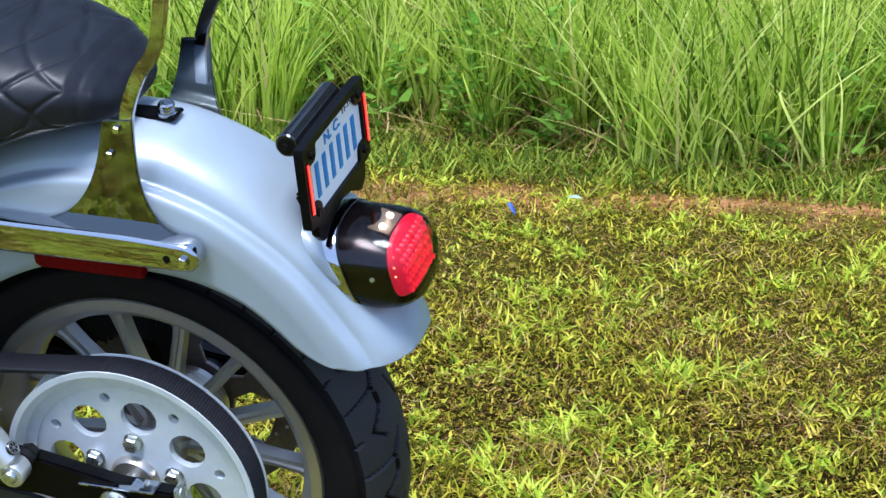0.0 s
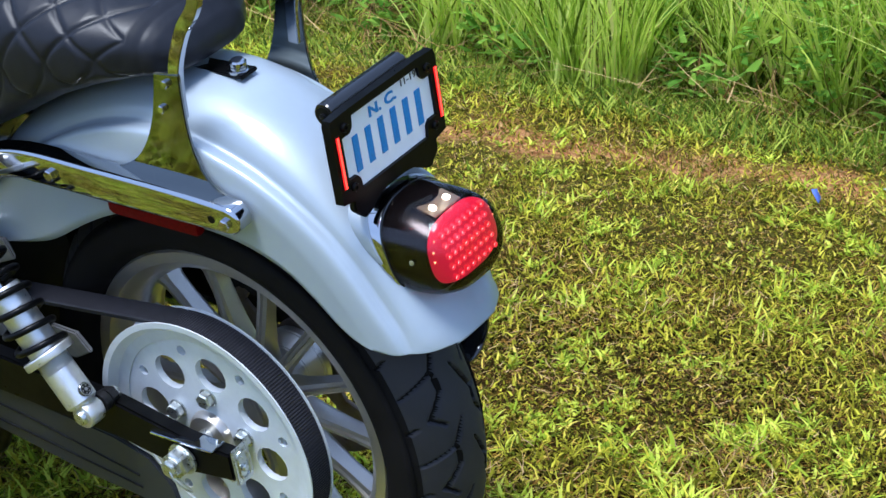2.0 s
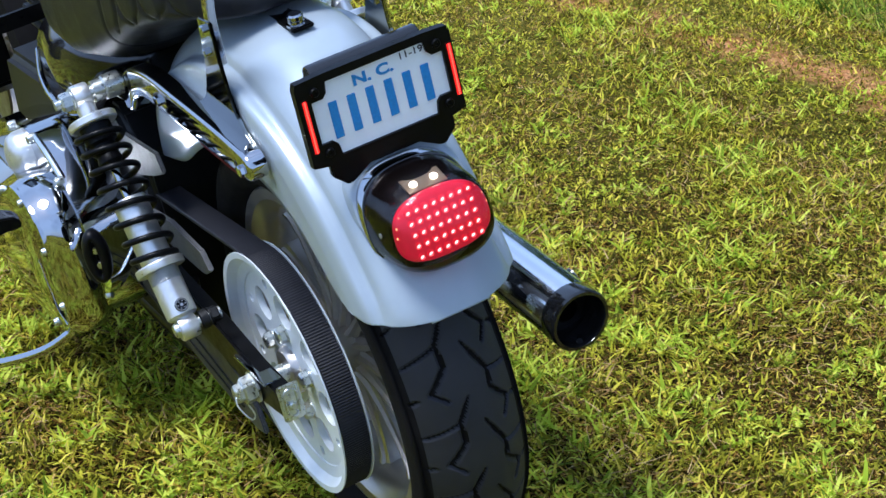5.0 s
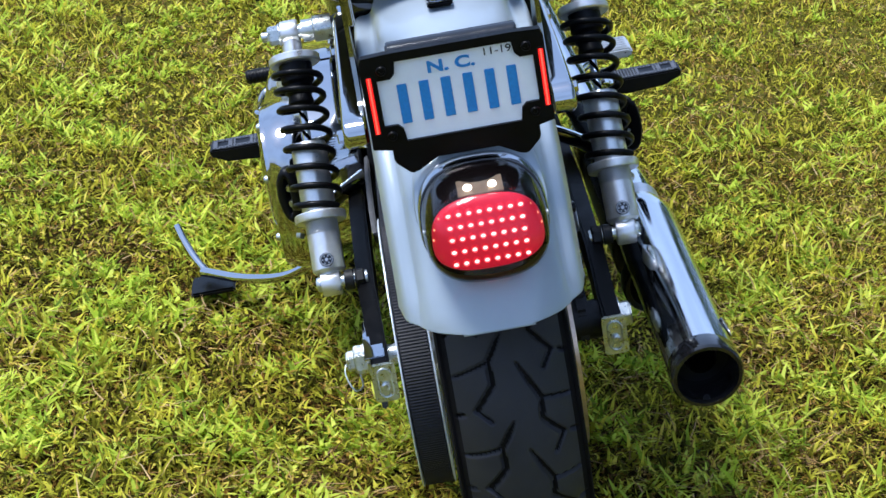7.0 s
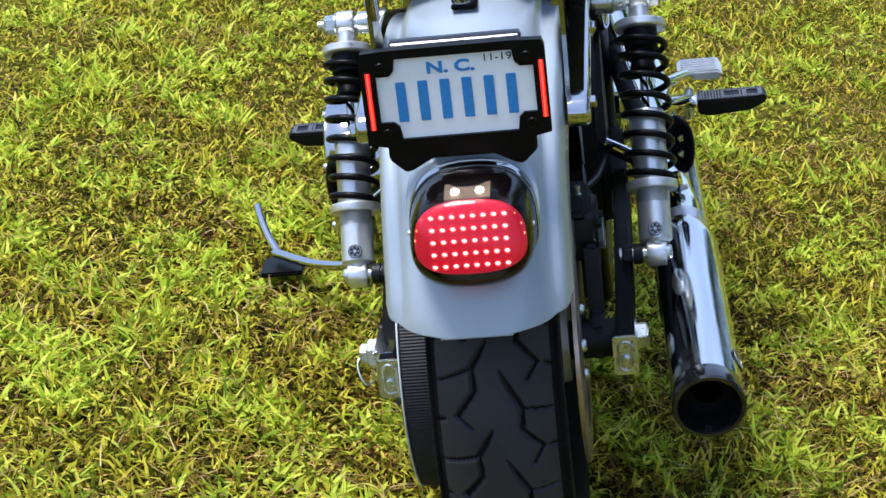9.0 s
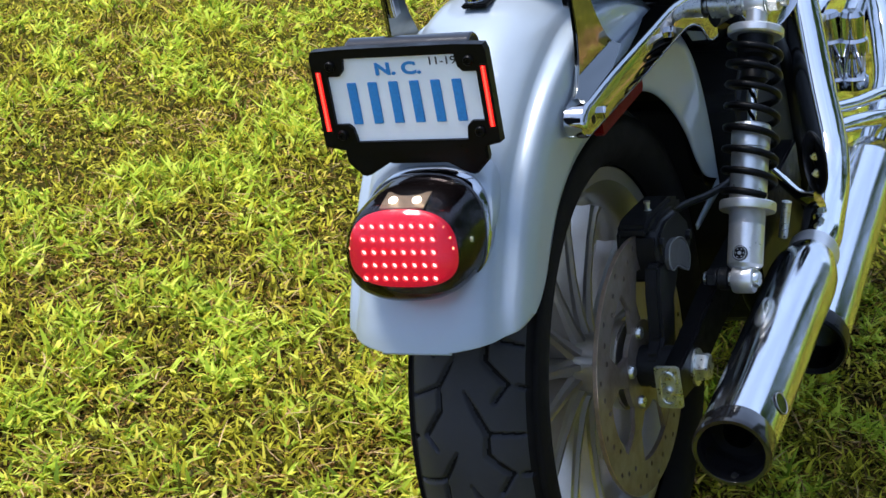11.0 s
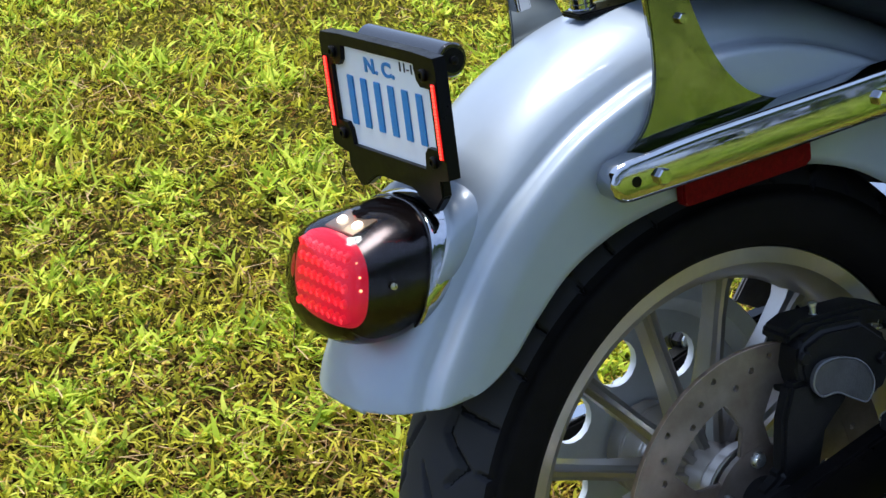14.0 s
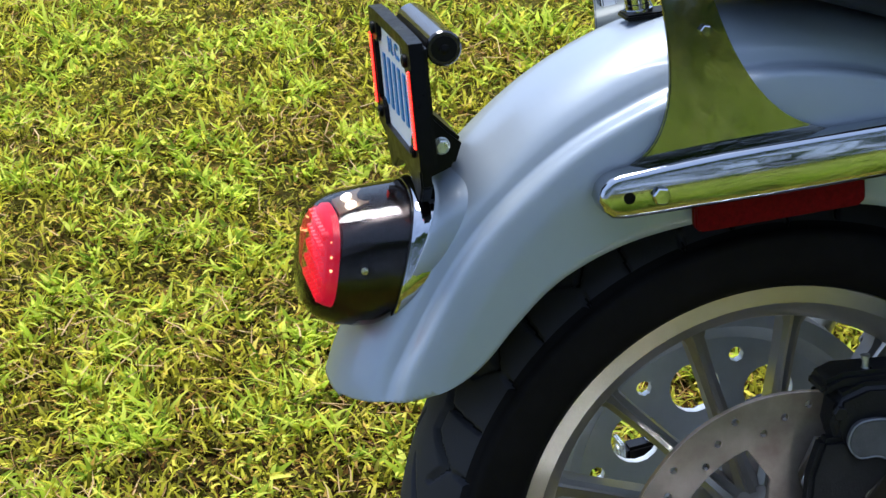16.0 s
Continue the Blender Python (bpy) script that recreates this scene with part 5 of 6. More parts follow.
    for r in range(5):
        z = 0.0248 - 0.0124 * r
        for k in range(8):
            x = -0.0364 + 0.0104 * k
            if (abs(x) / 0.0500) ** 2.7 + (abs(z) / 0.0325) ** 2.7 > 1.0:
                continue
            place = Matrix.Translation(mid + Vector((x, -0.0012, 0)) + up * z)
            if led is None:
                # each diode sits at the bottom of a short open cup
                led = part("led", Shape().lathe([(0.0029, -0.0010), (0.0028, -0.0006), (0.0015, -0.0002)], (0, 0, 0), (0, -1, 0), 10), LED_DOT, base)
                cup = part("led_cup", Shape().lathe([(0.0041, -0.003), (0.0034, 0.0022), (0.0028, 0.0022), (0.0026, -0.0012)], (0, 0, 0), (0, -1, 0), 12, caps=False), LED_CUP, base)
                pair = (led, cup)
            else:
                pair = tuple(new(o.name.split(".")[0], o.data) for o in (led, cup))
                for o in pair:
                    o.parent = base
            for o in pair:
                o.matrix_local = place
    # added glowing dots along the panel edge, standing in for diode glints in the lens
    for s in (-1, 1):
        for k, z in enumerate((0.0215, 0.0115, 0.0015, -0.0085, -0.0180)):
            x = 0.0552 - 0.6 * z * z / 0.034
            part("edge_glint", Shape().lathe([(0.0014, 0), (0.0012, 0.0004), (0.0006, 0.0007)], mid + Vector((s * (x - 0.0008), 0.0036, 0)) + up * z, (s, -0.45, 0), 10), EDGE_GLINT, base)
    # pale tray over the panel with the two plate lamps
    part("top_reflector", Shape().add([(x, y, z) for x in (-0.019, 0.027) for y, z in ((-0.3095, 0.6545), (-0.3330, 0.6480), (-0.3335, 0.6465), (-0.3095, 0.6525))],
                                      [(0, 1, 5, 4), (1, 2, 6, 5), (2, 3, 7, 6), (3, 0, 4, 7), (0, 3, 2, 1), (4, 5, 6, 7)]), REFLECTOR_TAN, base)
    for s in (-1, 1):
        part("plate_lamp_led", Shape().lathe([(0.0044, 0), (0.0044, 0.002), (0.0030, 0.003)], (0.004 + s * 0.0125, -0.3225, 0.6505), (0, -0.3, 1), 12), LED_WHITE, base)
        part("screw", Shape().lathe([(0.0028, 0), (0.0028, 0.0015), (0.001, 0.002)], (0.004 + s * 0.0622, -0.324, 0.6115), (s, 0, 0), 12), ZINC, base)


tail_lamp()


# ---- brake side: disc, caliper ----
def brake():
    holes = []
    for k in range(40):
        holes.append((0.135 - 0.0095 * (k % 3), radians(9 * k), 0.0033))
    d = part("brake_disc", disc_plate(0.085, 0.0905, 0.1455, 0.108, holes, 0, HUB, 120), DISC, bike, "drilled steel brake disc with surface rust", angle=30)
    part("disc_carrier", Shape().lathe([(0.028, 0.0843), (0.052, 0.0843), (0.052, 0.0903), (0.028, 0.0903)], (0, 0, HUB), (1, 0, 0), 48), DISC, d, angle=30)
    for k in range(5):
        a = radians(20 + 72 * k)
        c, n = Vector((0, math.cos(a), math.sin(a))), Vector((0, -math.sin(a), math.cos(a)))
        o = Vector((0, 0, HUB))
        outline = [c * 0.040 + n * 0.020, c * 0.075 + n * 0.012, c * 0.112 + n * 0.034, c * 0.112 - n * 0.034, c * 0.075 - n * 0.012, c * 0.040 - n * 0.020]
        part("carrier_arm", Shape().prism([((o + p).y, (o + p).z) for p in outline], 0.0845, 0.0898), DISC, d, bevel=0.001)
    part("disc_edge", Shape().lathe([(0.1452, 0.0850), (0.1460, 0.0855), (0.1460, 0.0900), (0.1452, 0.0905)], (0, 0, HUB), (1, 0, 0), 120, caps=False),
         mat("worn_disc_edge", (0.62, 0.47, 0.36), 0.32, 0.85, vary=0.2, scale=60), d, "bright worn edge")
    for k in range(5):
        a = radians(20 + 72 * k)
        part("bolt", round_bolt((0.090, 0.041 * math.cos(a), HUB + 0.041 * math.sin(a)), (1, 0, 0), 0.0078, 0.006), ZINC, d)
    # caliper hangs over the front upper part of the disc
    cal = part("brake_caliper", Shape().prism([(0.040, 0.402), (0.030, 0.440), (0.036, 0.464), (0.062, 0.472), (0.108, 0.466), (0.138, 0.440), (0.142, 0.412), (0.128, 0.392), (0.105, 0.388), (0.098, 0.400), (0.074, 0.412), (0.052, 0.398)], 0.066, 0.118),
               DARK_METAL, bike, "black cast brake caliper", bevel=0.006, segments=3)
    part("caliper_arm", Shape().prism([(0.026, 0.462), (0.028, 0.474), (0.046, 0.480), (0.120, 0.474), (0.150, 0.462), (0.146, 0.448), (0.110, 0.458), (0.040, 0.466)], 0.072, 0.108), DARK_METAL, cal, bevel=0.004)
    cover = [(0.041, 0.427), (0.050, 0.442), (0.074, 0.442), (0.098, 0.430), (0.110, 0.408), (0.101, 0.392), (0.086, 0.399), (0.067, 0.411), (0.049, 0.413)]
    part("caliper_cover", Shape().prism(rounded(cover, 4), 0.117, 0.124), CASE, cal, "grey caliper cover", bevel=0.0015)
    part("cover_rim", Shape().tube(smooth_line([(0.124, y, z) for y, z in cover], 5, closed=True) + [Vector((0.124, *cover[0]))], 0.0009, 6), BADGE, cal)
    for y, z in ((0.036, 0.452), (0.126, 0.424)):
        part("bolt", hex_bolt((0.118, y, z), (1, 0, 0), 0.011, 0.005), DARK_METAL, cal)
    part("bleed_screw", Shape().lathe([(0.005, 0), (0.005, 0.004), (0.003, 0.005), (0.003, 0.011), (0.004, 0.012), (0.004, 0.015)], (0.097, 0.068, 0.474), (0, 0, 1), 12), ZINC, cal)
    part("hose_bolt", hex_bolt((0.097, 0.134, 0.446), (0, 0.15, 1), 0.013, 0.010, 0.010), ZINC, cal)
    part("brake_hose", Shape().tube(smooth_line([(0.097, 0.138, 0.446), (0.104, 0.18, 0.440), (0.118, 0.25, 0.428), (0.128, 0.36, 0.42), (0.12, 0.46, 0.42)], 8), 0.0046, 10), PLASTIC, bike)
    part("caliper_bracket", Shape().prism([(-0.022, 0.300), (0.030, 0.296), (0.045, 0.330), (0.058, 0.375), (0.085, 0.398), (0.080, 0.425), (0.022, 0.430), (0.010, 0.400), (0.004, 0.350), (-0.018, 0.338)], 0.100, 0.118), DARK_METAL, bike, "dark caliper bracket plate", bevel=0.004)
    part("axle_spacer", Shape().lathe([(0.0235, 0.075), (0.0235, 0.131)], (0, 0, HUB), (1, 0, 0), 28), DARK_METAL, bike)


brake()


# ---- exhausts ----
def exhaust():
    tip, root = Vector((0.232, -0.152, 0.296)), Vector((0.2225, 0.262, 0.336))
    ax = (root - tip).normalized()
    L = (root - tip).length
    muf = part("muffler", Shape().lathe([(0.0405, 0.028), (0.0410, 0.03), (0.0410, L - 0.065), (0.0395, L - 0.045), (0.032, L - 0.015), (0.0275, L)], tip, ax, 64, caps=False), CHROME_SCUFFED, bike, "scuffed chrome muffler with a black end cap", angle=40)
    part("end_cap", Shape().lathe([(0.0345, 0.055), (0.0345, 0.004), (0.0365, 0.0), (0.0405, 0.0), (0.0425, 0.003), (0.0425, 0.026), (0.0405, 0.030)], tip, ax, 56, caps=False), GLOSS_BLACK, muf, "black muffler end cap", angle=30)
    part("baffle", Shape().lathe([(0.035, 0.045), (0.020, 0.046), (0.017, 0.035), (0.016, 0.075), (0.0, 0.076)], tip, ax, 40, caps=False), BLACK, muf)
    part("cap_screw", Shape().lathe([(0.004, 0), (0.004, 0.003)], tip + Vector((-0.003, 0.012, -0.034)), (0, -0.6, 0.8), 10), BLACK, muf)
    side = Vector((0.93, 0.0, 0.36)).normalized()
    b = tip + ax * 0.072 + side * 0.0395
    part("muffler_badge", Shape().tube([b, b + side * 0.0028], 0.0125, 24, squash=(1, 1)), GLOSS_BLACK, muf, "small round black badge with a silver rim")
    turn = [ax * math.cos(q) + side.cross(ax) * math.sin(q) for q in [2 * math.pi * k / 28 for k in range(29)]]
    part("badge_rim", Shape().tube([b + side * 0.0028 + v * 0.0115 for v in turn], 0.0008, 6), BADGE, muf)
    part("muffler_clamp", Shape().lathe([(0.0285, L - 0.012), (0.031, L - 0.012), (0.031, L + 0.012), (0.0285, L + 0.012)], tip, ax, 40), ALLOY, muf)
    part("clamp_bolt", Shape().lathe([(0.006, 0), (0.006, 0.045)], root + Vector((-0.03, -0.01, 0.03)), (0.2, 0.1, 1), 12), ZINC, muf)
    up = smooth_line([root, root + ax * 0.05, (0.213, 0.375, 0.347), (0.205, 0.440, 0.362), (0.194, 0.490, 0.390), (0.170, 0.550, 0.450), (0.153, 0.593, 0.500), (0.135, 0.636, 0.550), (0.112, 0.680, 0.590), (0.075, 0.710, 0.615)], 8)
    part("exhaust_pipe", Shape().tube(up, 0.0265, 32), CHROME_BRIGHT, bike, "chrome exhaust pipe", angle=60)
    tip2, root2 = Vector((0.226, 0.200, 0.246)), Vector((0.212, 0.605, 0.314))
    ax2 = (root2 - tip2).normalized()
    L2 = (root2 - tip2).length
    m2 = part("muffler", Shape().lathe([(0.0405, 0.028), (0.041, 0.03), (0.041, L2 - 0.004), (0.0385, L2 - 0.002), (0.0385, L2 + 0.002), (0.037, L2 + 0.006), (0.034, L2 + 0.03), (0.0205, L2 + 0.05)], tip2, ax2, 56, caps=False), CHROME_SCUFFED, bike, "scuffed chrome muffler with a black end cap", angle=40)
    part("end_cap", Shape().lathe([(0.0345, 0.05), (0.0345, 0.004), (0.0405, 0.0), (0.0425, 0.003), (0.0425, 0.026), (0.0405, 0.03)], tip2, ax2, 48, caps=False), BLACK, m2, angle=30)
    part("exhaust_pipe", Shape().tube(smooth_line([root2, (0.209, 0.655, 0.327), (0.209, 0.70, 0.341), (0.206, 0.76, 0.353), (0.197, 0.83, 0.363), (0.185, 0.89, 0.378), (0.172, 0.945, 0.405), (0.158, 0.985, 0.45), (0.135, 1.00, 0.52), (0.10, 0.99, 0.60)], 8), 0.0195, 28), CHROME_BRIGHT, bike, "chrome exhaust pipe", angle=60)


exhaust()


# ---- engine, primary cover, pegs, stand ----
def engine():
    part("transmission_case", Shape().prism([(0.36, 0.30), (0.36, 0.50), (0.42, 0.56), (0.62, 0.56), (0.66, 0.30)], -0.12, 0.13), DARK_METAL, bike, "dark cast transmission case", bevel=0.012, segments=3)
    part("crankcase", Shape().prism([(0.64, 0.22), (0.62, 0.46), (0.72, 0.52), (1.0, 0.50), (1.06, 0.36), (1.0, 0.22)], -0.13, 0.14), DARK_METAL, bike, "dark cast crankcase", bevel=0.015, segments=3)
    part("oil_pan", Shape().prism([(0.40, 0.19), (0.385, 0.31), (0.60, 0.31), (0.98, 0.25), (1.02, 0.20), (0.96, 0.15), (0.46, 0.155)], -0.115, 0.115), DARK_METAL, bike, "dark cast oil pan", bevel=0.012, segments=3)
    for x in (-0.105, 0.105):
        part("lower_frame_rail", Shape().tube(smooth_line([(x, 0.36, 0.31), (x, 0.40, 0.21), (x, 0.50, 0.165), (x, 1.05, 0.16)], 6), 0.015, 14), BLACK, bike)
    rim = rounded([(0.470, 0.250), (0.446, 0.295), (0.440, 0.340), (0.442, 0.400), (0.458, 0.438), (0.495, 0.460), (0.55, 0.462), (0.63, 0.440), (0.74, 0.420), (0.86, 0.405), (0.95, 0.385), (1.00, 0.345), (0.99, 0.28), (0.88, 0.235), (0.70, 0.220), (0.54, 0.225)], 8)
    cy, cz = 0.70, 0.358

    def inset(d):
        """The outline drawn in by a distance, towards its middle line."""
        out = []
        for y, z in rim:
            m = Vector((min(max(y, 0.56), 0.90) - y, cz - (min(max(y, 0.56), 0.90) - cy) * 0.12 - z))
            out.append((y + m.x * d, z + m.y * d))
        return out
    steps = [(-0.196, 0.03), (-0.205, 0.00), (-0.214, -0.035), (-0.226, -0.05), (-0.240, -0.045), (-0.251, -0.02), (-0.2575, 0.008), (-0.2600, 0.016), (-0.2645, 0.020), (-0.2655, 0.030), (-0.2655, 0.075),
             (-0.2645, 0.085), (-0.2650, 0.10), (-0.2690, 0.18), (-0.2730, 0.32), (-0.2755, 0.55), (-0.2765, 0.97)]
    pr = part("primary_cover", Shape().rings([[(x, y, z) for y, z in inset(d)] for x, d in steps]), CHROME, bike, "polished chrome primary cover", angle=40)
    for y, z in [(0.450, 0.392), (0.457, 0.30), (0.505, 0.450), (0.62, 0.433), (0.78, 0.404), (0.55, 0.235)]:
        part("bolt", round_bolt((-0.2645, y, z), (-1, 0, 0), 0.0058, 0.007), ZINC, pr)
    # inner half of the primary case, standing higher than the cover
    case = part("primary_case", round_slab(rounded([(0.455, 0.27), (0.436, 0.33), (0.438, 0.402), (0.456, 0.442), (0.488, 0.466), (0.545, 0.492), (0.590, 0.505), (0.660, 0.500), (0.78, 0.470), (0.90, 0.43), (0.98, 0.38), (0.98, 0.28), (0.70, 0.225), (0.52, 0.240)], 6), -0.206, -0.130, 0.007),
                CHROME, bike, "bright cast primary case", angle=40)
    part("case_seam", Shape().tube(smooth_line([(-0.202, 0.492, 0.466), (-0.202, 0.540, 0.490), (-0.202, 0.586, 0.504)], 5), 0.0055, 12), CHROME_SCUFFED, case)
    for y, z in [(0.490, 0.464), (0.586, 0.502), (0.70, 0.488)]:
        part("bolt", round_bolt((-0.203, y, z), (-1, -0.1, 0.1), 0.0078, 0.013), ZINC, case)
    part("starter_cover", Shape().lathe([(0.035, -0.03), (0.036, 0.0), (0.034, 0.018), (0.029, 0.027), (0.018, 0.033), (0.006, 0.035)], (-0.205, 0.645, 0.462), (-1, -0.05, 0.12), 40), ALLOY, case, "rounded chrome end cover", angle=50)
    # horn on the left, between the cylinders
    horn = part("horn", Shape().box(-0.262, -0.198, 0.752, 0.806, 0.556, 0.690), GLOSS_BLACK, bike, "black horn with a chrome face", bevel=0.008)
    part("horn_face", Shape().box(-0.249, -0.219, 0.7495, 0.753, 0.570, 0.680), CHROME_DARK, horn, "chrome horn cover", bevel=0.003)
    part("horn_bracket", Shape().box(-0.20, -0.05, 0.775, 0.783, 0.60, 0.625), BLACK, horn)
    part("pivot_plate", Shape().prism([(0.25, 0.520), (0.26, 0.548), (0.40, 0.535), (0.47, 0.505), (0.45, 0.470), (0.38, 0.475), (0.30, 0.500)], -0.122, -0.116), CASE, bike, "grey cast plate", bevel=0.002)
    part("inner_guard", Shape().prism([(0.15, 0.412), (0.17, 0.436), (0.28, 0.442), (0.39, 0.425), (0.41, 0.398), (0.30, 0.392), (0.18, 0.396)], -0.126, -0.119), CASE, bike, "grey inner belt guard", bevel=0.002)
    part("side_cover", round_slab(rounded([(0.305, 0.69), (0.345, 0.625), (0.46, 0.553), (0.60, 0.545), (0.70, 0.58), (0.71, 0.68), (0.55, 0.715), (0.36, 0.72)], 6), 0.118, 0.145, 0.012), CHROME, bike, "polished chrome side cover", angle=50)
    part("oil_tank", Shape().rings([[(w * math.copysign(abs(math.cos(a)) ** 0.6, math.cos(a)), y, c + h * math.copysign(abs(math.sin(a)) ** 0.7, math.sin(a))) for a in [2 * math.pi * i / 36 for i in range(36)]] for y, w, c, h in
                                    [(0.40, 0.05, 0.60, 0.02), (0.42, 0.10, 0.60, 0.05), (0.48, 0.135, 0.60, 0.065), (0.60, 0.145, 0.585, 0.07), (0.70, 0.135, 0.57, 0.07), (0.76, 0.10, 0.57, 0.05), (0.78, 0.04, 0.57, 0.02)]]), GLOSS_BLACK, bike, "gloss black oil tank cover", angle=60)
    part("tank_rim", Shape().tube(smooth_line([(-0.146, 0.44, 0.565), (-0.150, 0.54, 0.535), (-0.148, 0.64, 0.525), (-0.138, 0.72, 0.535), (-0.120, 0.77, 0.56)], 6), 0.005, 10), CHROME, bike)
    # right side: cam cover and its bolts
    cc = part("cam_cover", Shape().prism(rounded([(0.60, 0.30), (0.58, 0.42), (0.64, 0.50), (0.80, 0.52), (0.96, 0.49), (1.0, 0.40), (0.96, 0.30), (0.80, 0.25), (0.66, 0.26)], 6), 0.11, 0.148), CHROME_BRIGHT, bike, "polished chrome cam cover", bevel=0.014, segments=5)
    for y, z in [(0.62, 0.42), (0.70, 0.50), (0.88, 0.50), (0.66, 0.28)]:
        part("bolt", round_bolt((0.146, y, z), (1, 0, 0), 0.006, 0.008), ZINC, cc)
    part("lifter_block", Shape().lathe([(0.015, 0.0), (0.021, 0.003), (0.021, 0.018), (0.017, 0.022), (0.017, 0.050), (0.022, 0.054), (0.022, 0.074), (0.018, 0.078), (0.018, 0.110), (0.013, 0.116)], (0.158, 0.80, 0.362), (0.06, 0, 1), 28), CHROME, bike,
         "polished chrome lifter block", angle=35)
    for y in (0.72, 0.90):
        part("lifter_tube", Shape().lathe([(0.016, 0), (0.016, 0.03), (0.012, 0.035), (0.012, 0.20)], (0.10, y, 0.52), (0, 0.02, 1), 18), CHROME, bike, "chrome pushrod tube")
    for y in (0.70, 0.93):
        c = Shape()
        for k in range(9):
            z = 0.53 + 0.022 * k
            c.box(-0.075, 0.075, y - 0.075, y + 0.075, z, z + 0.008)
        c.box(-0.055, 0.055, y - 0.055, y + 0.055, 0.50, 0.74)
        part("cylinder", c, DARK_METAL, bike, "finned dark engine cylinder", bevel=0.002)
        part("rocker_cover", Shape().box(-0.08, 0.08, y - 0.085, y + 0.085, 0.735, 0.80), CHROME, bike, "chrome rocker cover", bevel=0.012)
    part("frame_tube", Shape().tube(smooth_line([(-0.12, 0.30, 0.63), (-0.125, 0.40, 0.61), (-0.125, 0.55, 0.50), (-0.125, 0.60, 0.30), (-0.12, 0.75, 0.19), (-0.1, 1.1, 0.19)], 8), 0.016, 14), BLACK, bike)
    part("frame_tube", Shape().tube(smooth_line([(0.12, 0.30, 0.63), (0.125, 0.40, 0.61), (0.125, 0.55, 0.50), (0.125, 0.60, 0.30), (0.12, 0.75, 0.19), (0.1, 1.1, 0.19)], 8), 0.016, 14), BLACK, bike)
    part("fuel_tank", Shape().rings([[(w * math.cos(a) * k, y, 0.84 + h * math.sin(a) * k) for a in [2 * math.pi * i / 40 for i in range(40)]] for y, w, h, k in
                                     [(0.66, 0.10, 0.05, 0.3), (0.70, 0.11, 0.07, 0.9), (0.85, 0.14, 0.095, 1), (1.02, 0.145, 0.10, 1), (1.15, 0.12, 0.085, 0.95), (1.22, 0.08, 0.06, 0.5)]]), PAINT, bike, "pearl silver fuel tank", angle=60)


engine()


def foot_peg(s, y, z):
    inner, outer = s * 0.264, s * 0.368
    rows = []
    for f, w, h0, h1 in [(0, 0.021, -0.012, 0.010), (0.15, 0.024, -0.015, 0.010), (0.75, 0.024, -0.011, 0.010), (1.0, 0.018, -0.001, 0.009)]:
        x = inner + (outer - inner) * f
        rows.append([(x, y - w, z + h0), (x, y - w, z + h1), (x, y + w, z + h1), (x, y + w, z + h0)])
    peg = part("foot_peg", Shape().rings(rows), PLASTIC, bike, "black rubber foot peg with square cut-outs", bevel=0.002)
    holes = [inner + (outer - inner) * f for f in (0.50, 0.80)]
    pad = [(inner, -0.0195), (holes[0] - s * 0.0115, -0.0195), (holes[0] + s * 0.0115, -0.0195), (holes[1] - s * 0.0085, -0.0195), (holes[1] + s * 0.0085, -0.0195), (outer - s * 0.004, -0.0165)]
    pieces = Shape()
    xs = [p[0] for p in pad]
    for i in range(5):
        spans = ((-1, 1),) if i in (0, 2, 4) else ((-1, -0.56), (0.56, 1))
        for lo, hi in spans:
            w0, w1 = -pad[i][1], -pad[i + 1][1]
            pieces.add([(x, y + w * q, z + h) for x, w in ((xs[i], w0), (xs[i + 1], w1)) for q in (lo, hi) for h in (0.0100, 0.0112)],
                       [(0, 1, 3, 2), (4, 6, 7, 5), (0, 4, 5, 1), (2, 3, 7, 6), (0, 2, 6, 4), (1, 5, 7, 3)])
    part("peg_pad", pieces, PEG_PAD, peg, "grey dotted rubber pad")
    dots = Shape()
    for i in range(22):
        for j in range(8):
            x, yy = inner + (outer - inner) * (0.03 + 0.044 * i), y - 0.0172 + 0.0047 * j + (0.0023 if i % 2 else 0)
            if yy > y + 0.018 or any(abs(x - h) < 0.0130 and abs(yy - y) < 0.0125 for h in holes):
                continue
            dots.lathe([(0.0017, 0), (0.0013, 0.0004)], (x, yy, z + 0.0112), (0, 0, 1), 6)
    tagged(part("pad_dots", dots, BLACK, peg, fix=False), kind="stuff")
    arm_line = [(s * 0.262, y, z), (s * 0.240, y, z - 0.002), (s * 0.20, y + 0.02, z - 0.006), (s * 0.14, y + 0.05, z)]
    if s > 0:
        # the right mount curves round the front exhaust pipe
        arm_line = [(0.262, y, z), (0.246, y - 0.006, z + 0.007), (0.214, y - 0.102, z + 0.037), (0.165, y - 0.152, z + 0.040)]
    part("peg_mount", Shape().tube(smooth_line(arm_line, 6), [0.011] * 19, 14), CHROME_BRIGHT, bike, "chrome peg mount")
    part("peg_pin", Shape().lathe([(0.007, -0.024), (0.007, 0.02), (0.005, 0.024)], (s * 0.252, y, z), (0, 0, 1), 14), ZINC, bike)


for side in (-1, 1):
    foot_peg(side, 0.752, 0.333)


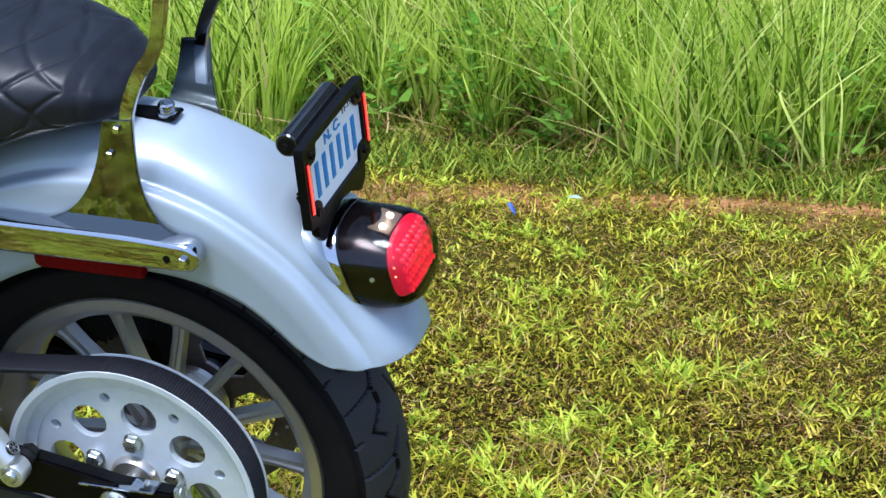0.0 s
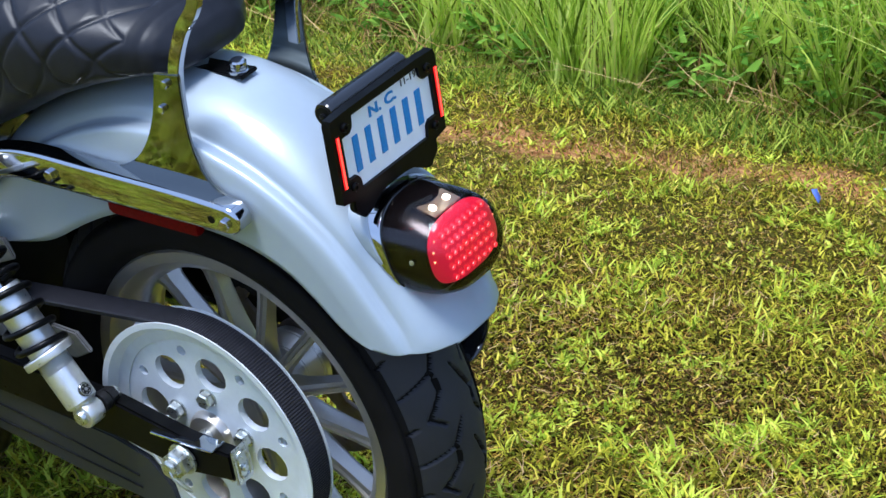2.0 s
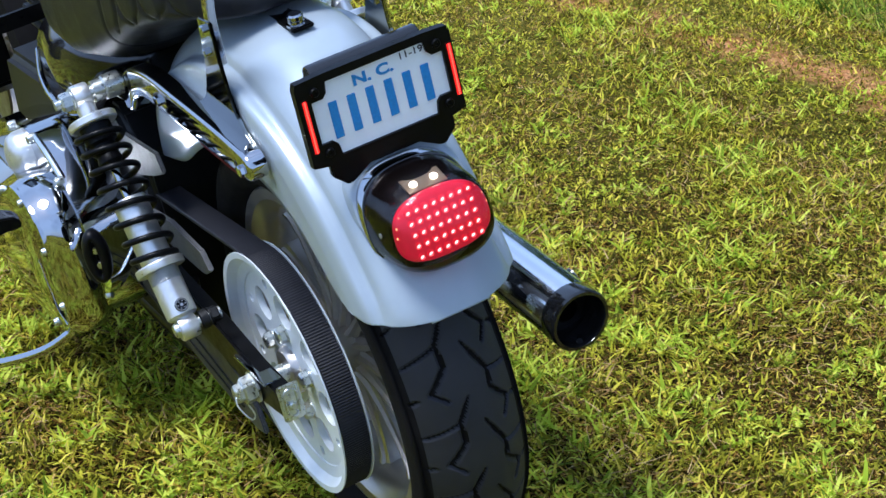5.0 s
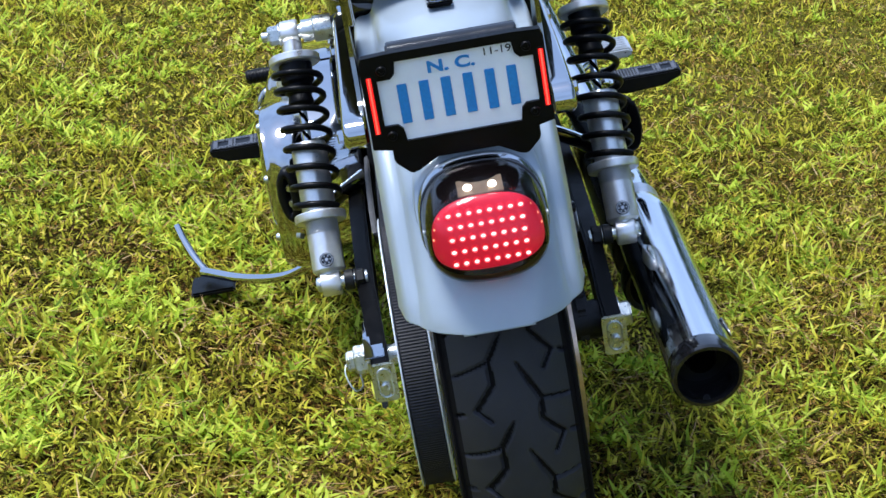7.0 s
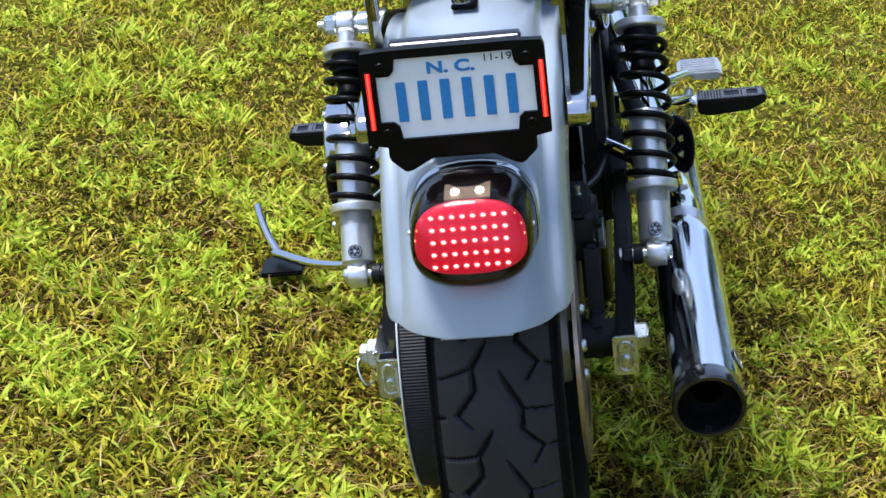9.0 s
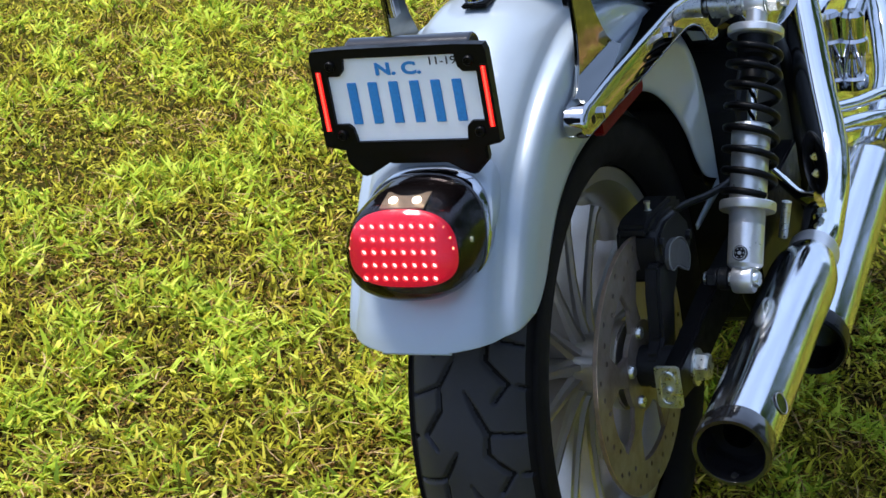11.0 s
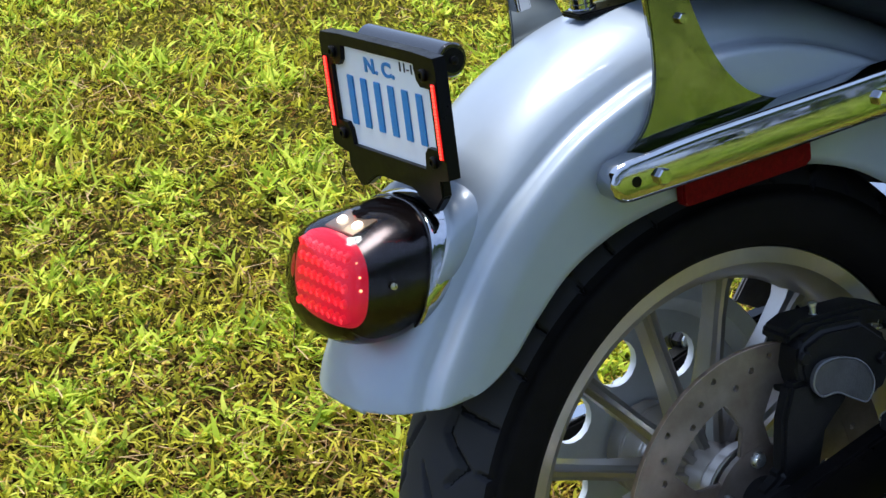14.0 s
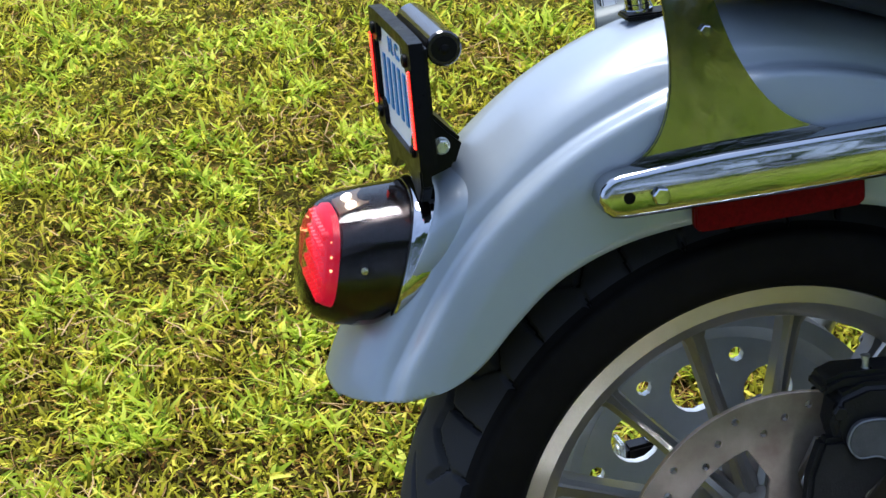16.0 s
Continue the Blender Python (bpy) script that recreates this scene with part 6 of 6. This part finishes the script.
def controls():
    # brake pedal on the right, shift lever on the left
    part("brake_pedal_arm", Shape().tube(smooth_line([(0.258, 0.812, 0.356), (0.247, 0.775, 0.371), (0.220, 0.690, 0.391), (0.193, 0.650, 0.392), (0.165, 0.610, 0.398)], 6), 0.0085, 14), CHROME_BRIGHT, bike, "chrome brake pedal arm")
    p = part("brake_pedal", Shape().prism_xz([(0.238, 0.353), (0.300, 0.350), (0.306, 0.356), (0.306, 0.362), (0.300, 0.366), (0.238, 0.366)], 0.800, 0.862), ALLOY, bike, "ribbed chrome brake pedal", bevel=0.003)
    for k in range(5):
        part("rib", Shape().box(0.243, 0.299, 0.808 + 0.0105 * k, 0.813 + 0.0105 * k, 0.3655, 0.3685), ALLOY, p, bevel=0.001)
    part("shift_lever", Shape().tube(smooth_line([(-0.262, 0.66, 0.410), (-0.280, 0.68, 0.408), (-0.284, 0.76, 0.392), (-0.280, 0.86, 0.374), (-0.268, 0.93, 0.362), (-0.250, 0.983, 0.363)], 6), 0.0062, 12), CHROME, bike, "chrome shift lever")
    sp = part("shift_peg", Shape().lathe([(0.011, 0), (0.0115, 0.002), (0.0115, 0.054), (0.0095, 0.058)], (-0.252, 0.983, 0.365), (-1, 0, 0), 20), PLASTIC, bike, "black rubber shift peg")
    for k in range(9):
        part("peg_ring", Shape().lathe([(0.0112, 0), (0.0124, 0.0008), (0.0124, 0.0028), (0.0112, 0.0036)], (-0.2555 - 0.0058 * k, 0.983, 0.365), (-1, 0, 0), 20), PLASTIC, sp, fix=False)
    part("knuckle", Shape().lathe([(0.007, 0), (0.0105, 0.002), (0.0105, 0.009), (0.007, 0.011)], (-0.2435, 0.983, 0.365), (-1, 0, 0), 18), CHROME, sp, "chrome collar")
    # folded passenger pegs
    for s, low in ((-1, 0.017), (1, 0.0)):
        rows = []
        for k in range(28):
            q = 2 * math.pi * k / 28
            o = Vector((s * 0.227, 0.305, 0.440 - low))
            r = Vector((math.cos(q) * 0.34, -math.cos(q) * 0.15, math.sin(q) * 1.2))
            n = Vector((s * 0.42, -0.9, 0)).normalized()
            rows.append([o + r * 0.0265 + Vector((math.cos(q), -math.cos(q) * 0.4, math.sin(q))).normalized() * 0.0085 * math.cos(w) + n * 0.012 * math.sin(w) for w in [2 * math.pi * m / 10 for m in range(10)]])
        part("passenger_peg", Shape().rings(rows, closed=True), PLASTIC, bike, "folded black passenger foot peg", angle=60)
        for dz in (-0.012, 0.010):
            part("peg_bolt", hex_bolt((s * 0.2255, 0.306, 0.440 - low + dz), (s * 0.42, -0.9, 0), 0.010, 0.006, 0.007), ZINC, bike)
        part("peg_web", Shape().box(s * 0.219, s * 0.231, 0.303, 0.311, 0.416 - low, 0.464 - low), BLACK, bike, bevel=0.002)
        part("passenger_peg_mount", Shape().tube(smooth_line([(s * 0.13, 0.36, 0.425 - low), (s * 0.165, 0.345, 0.41 - low), (s * 0.20, 0.325, 0.388 - low), (s * 0.224, 0.318, 0.385 - low)], 5), 0.013, 16, squash=(0.5, 1.7)), CHROME_BRIGHT, bike, "chrome passenger peg mount")
        part("peg_bolt", hex_bolt((s * 0.226, 0.314, 0.378 - low), (s * 0.3, -0.4, -1), 0.011, 0.007), ZINC, bike)
    # side stand
    st = part("side_stand", Shape().tube(smooth_line([(-0.14, 0.585, 0.225), (-0.215, 0.59, 0.200), (-0.28, 0.625, 0.162), (-0.35, 0.685, 0.142), (-0.42, 0.748, 0.138)], 6), 0.0085, 14, squash=(0.9, 1.1)), CHROME, bike, "chrome side stand")
    part("stand_tab", Shape().tube(smooth_line([(-0.415, 0.745, 0.138), (-0.432, 0.775, 0.152), (-0.447, 0.81, 0.168), (-0.458, 0.845, 0.182)], 5), 0.0065, 12), CHROME, st)
    part("stand_foot", Shape().box(-0.442, -0.372, 0.700, 0.765, 0.116, 0.124), BLACK, st, bevel=0.003)


controls()


def front_end():
    y, r = 1.60, 0.325
    w = part("front_wheel", Shape().lathe([(0.02, -0.06), (0.035, -0.06), (0.035, 0.06), (0.02, 0.06)], (0, y, HUB), (1, 0, 0), 28), CAST, bike, "front wheel with a black tyre")
    s = Shape()
    prof = [(0.245, -0.045), (0.285, -0.052), (0.312, -0.042), (r, -0.015), (r, 0.015), (0.312, 0.042), (0.285, 0.052), (0.245, 0.045)]
    s.rings([[(a, y + q * math.cos(2 * math.pi * i / 72), HUB + q * math.sin(2 * math.pi * i / 72)) for q, a in prof] for i in range(72)], closed=True)
    part("tyre", s, RUBBER, w)
    s = Shape()
    prof = [(0.25, -0.04), (0.25, 0.04), (0.225, 0.03), (0.225, -0.03)]
    s.rings([[(a, y + q * math.cos(2 * math.pi * i / 72), HUB + q * math.sin(2 * math.pi * i / 72)) for q, a in prof] for i in range(72)], closed=True)
    part("rim", s, CAST, w)
    for k in range(9):
        a = 2 * math.pi * k / 9
        part("spoke", Shape().tube([(0, y + 0.03 * math.cos(a), HUB + 0.03 * math.sin(a)), (0, y + 0.23 * math.cos(a), HUB + 0.23 * math.sin(a))], 0.012, 8), CAST, w)
    part("brake_disc", Shape().lathe([(0.09, -0.0600), (0.146, -0.0600), (0.146, -0.0550), (0.09, -0.0550)], (0, y, HUB), (1, 0, 0), 56), DISC, w)
    part("front_caliper", Shape().prism([(y - 0.20, 0.30), (y - 0.20, 0.40), (y - 0.13, 0.43), (y - 0.10, 0.39), (y - 0.10, 0.29), (y - 0.15, 0.27)], -0.095, -0.045), BLACK, bike, "black front brake caliper", bevel=0.006)
    for s in (-1, 1):
        part("fork_leg", Shape().tube([(s * 0.086, y - 0.02, HUB - 0.03), (s * 0.086, y - 0.09, HUB + 0.16), (s * 0.086, y - 0.16, HUB + 0.34)], 0.030, 24), CHROME, bike, "chrome front fork leg")
        part("fork_tube", Shape().tube([(s * 0.086, y - 0.15, HUB + 0.32), (s * 0.086, y - 0.32, HUB + 0.76)], 0.021, 20), CHROME, bike)


front_end()
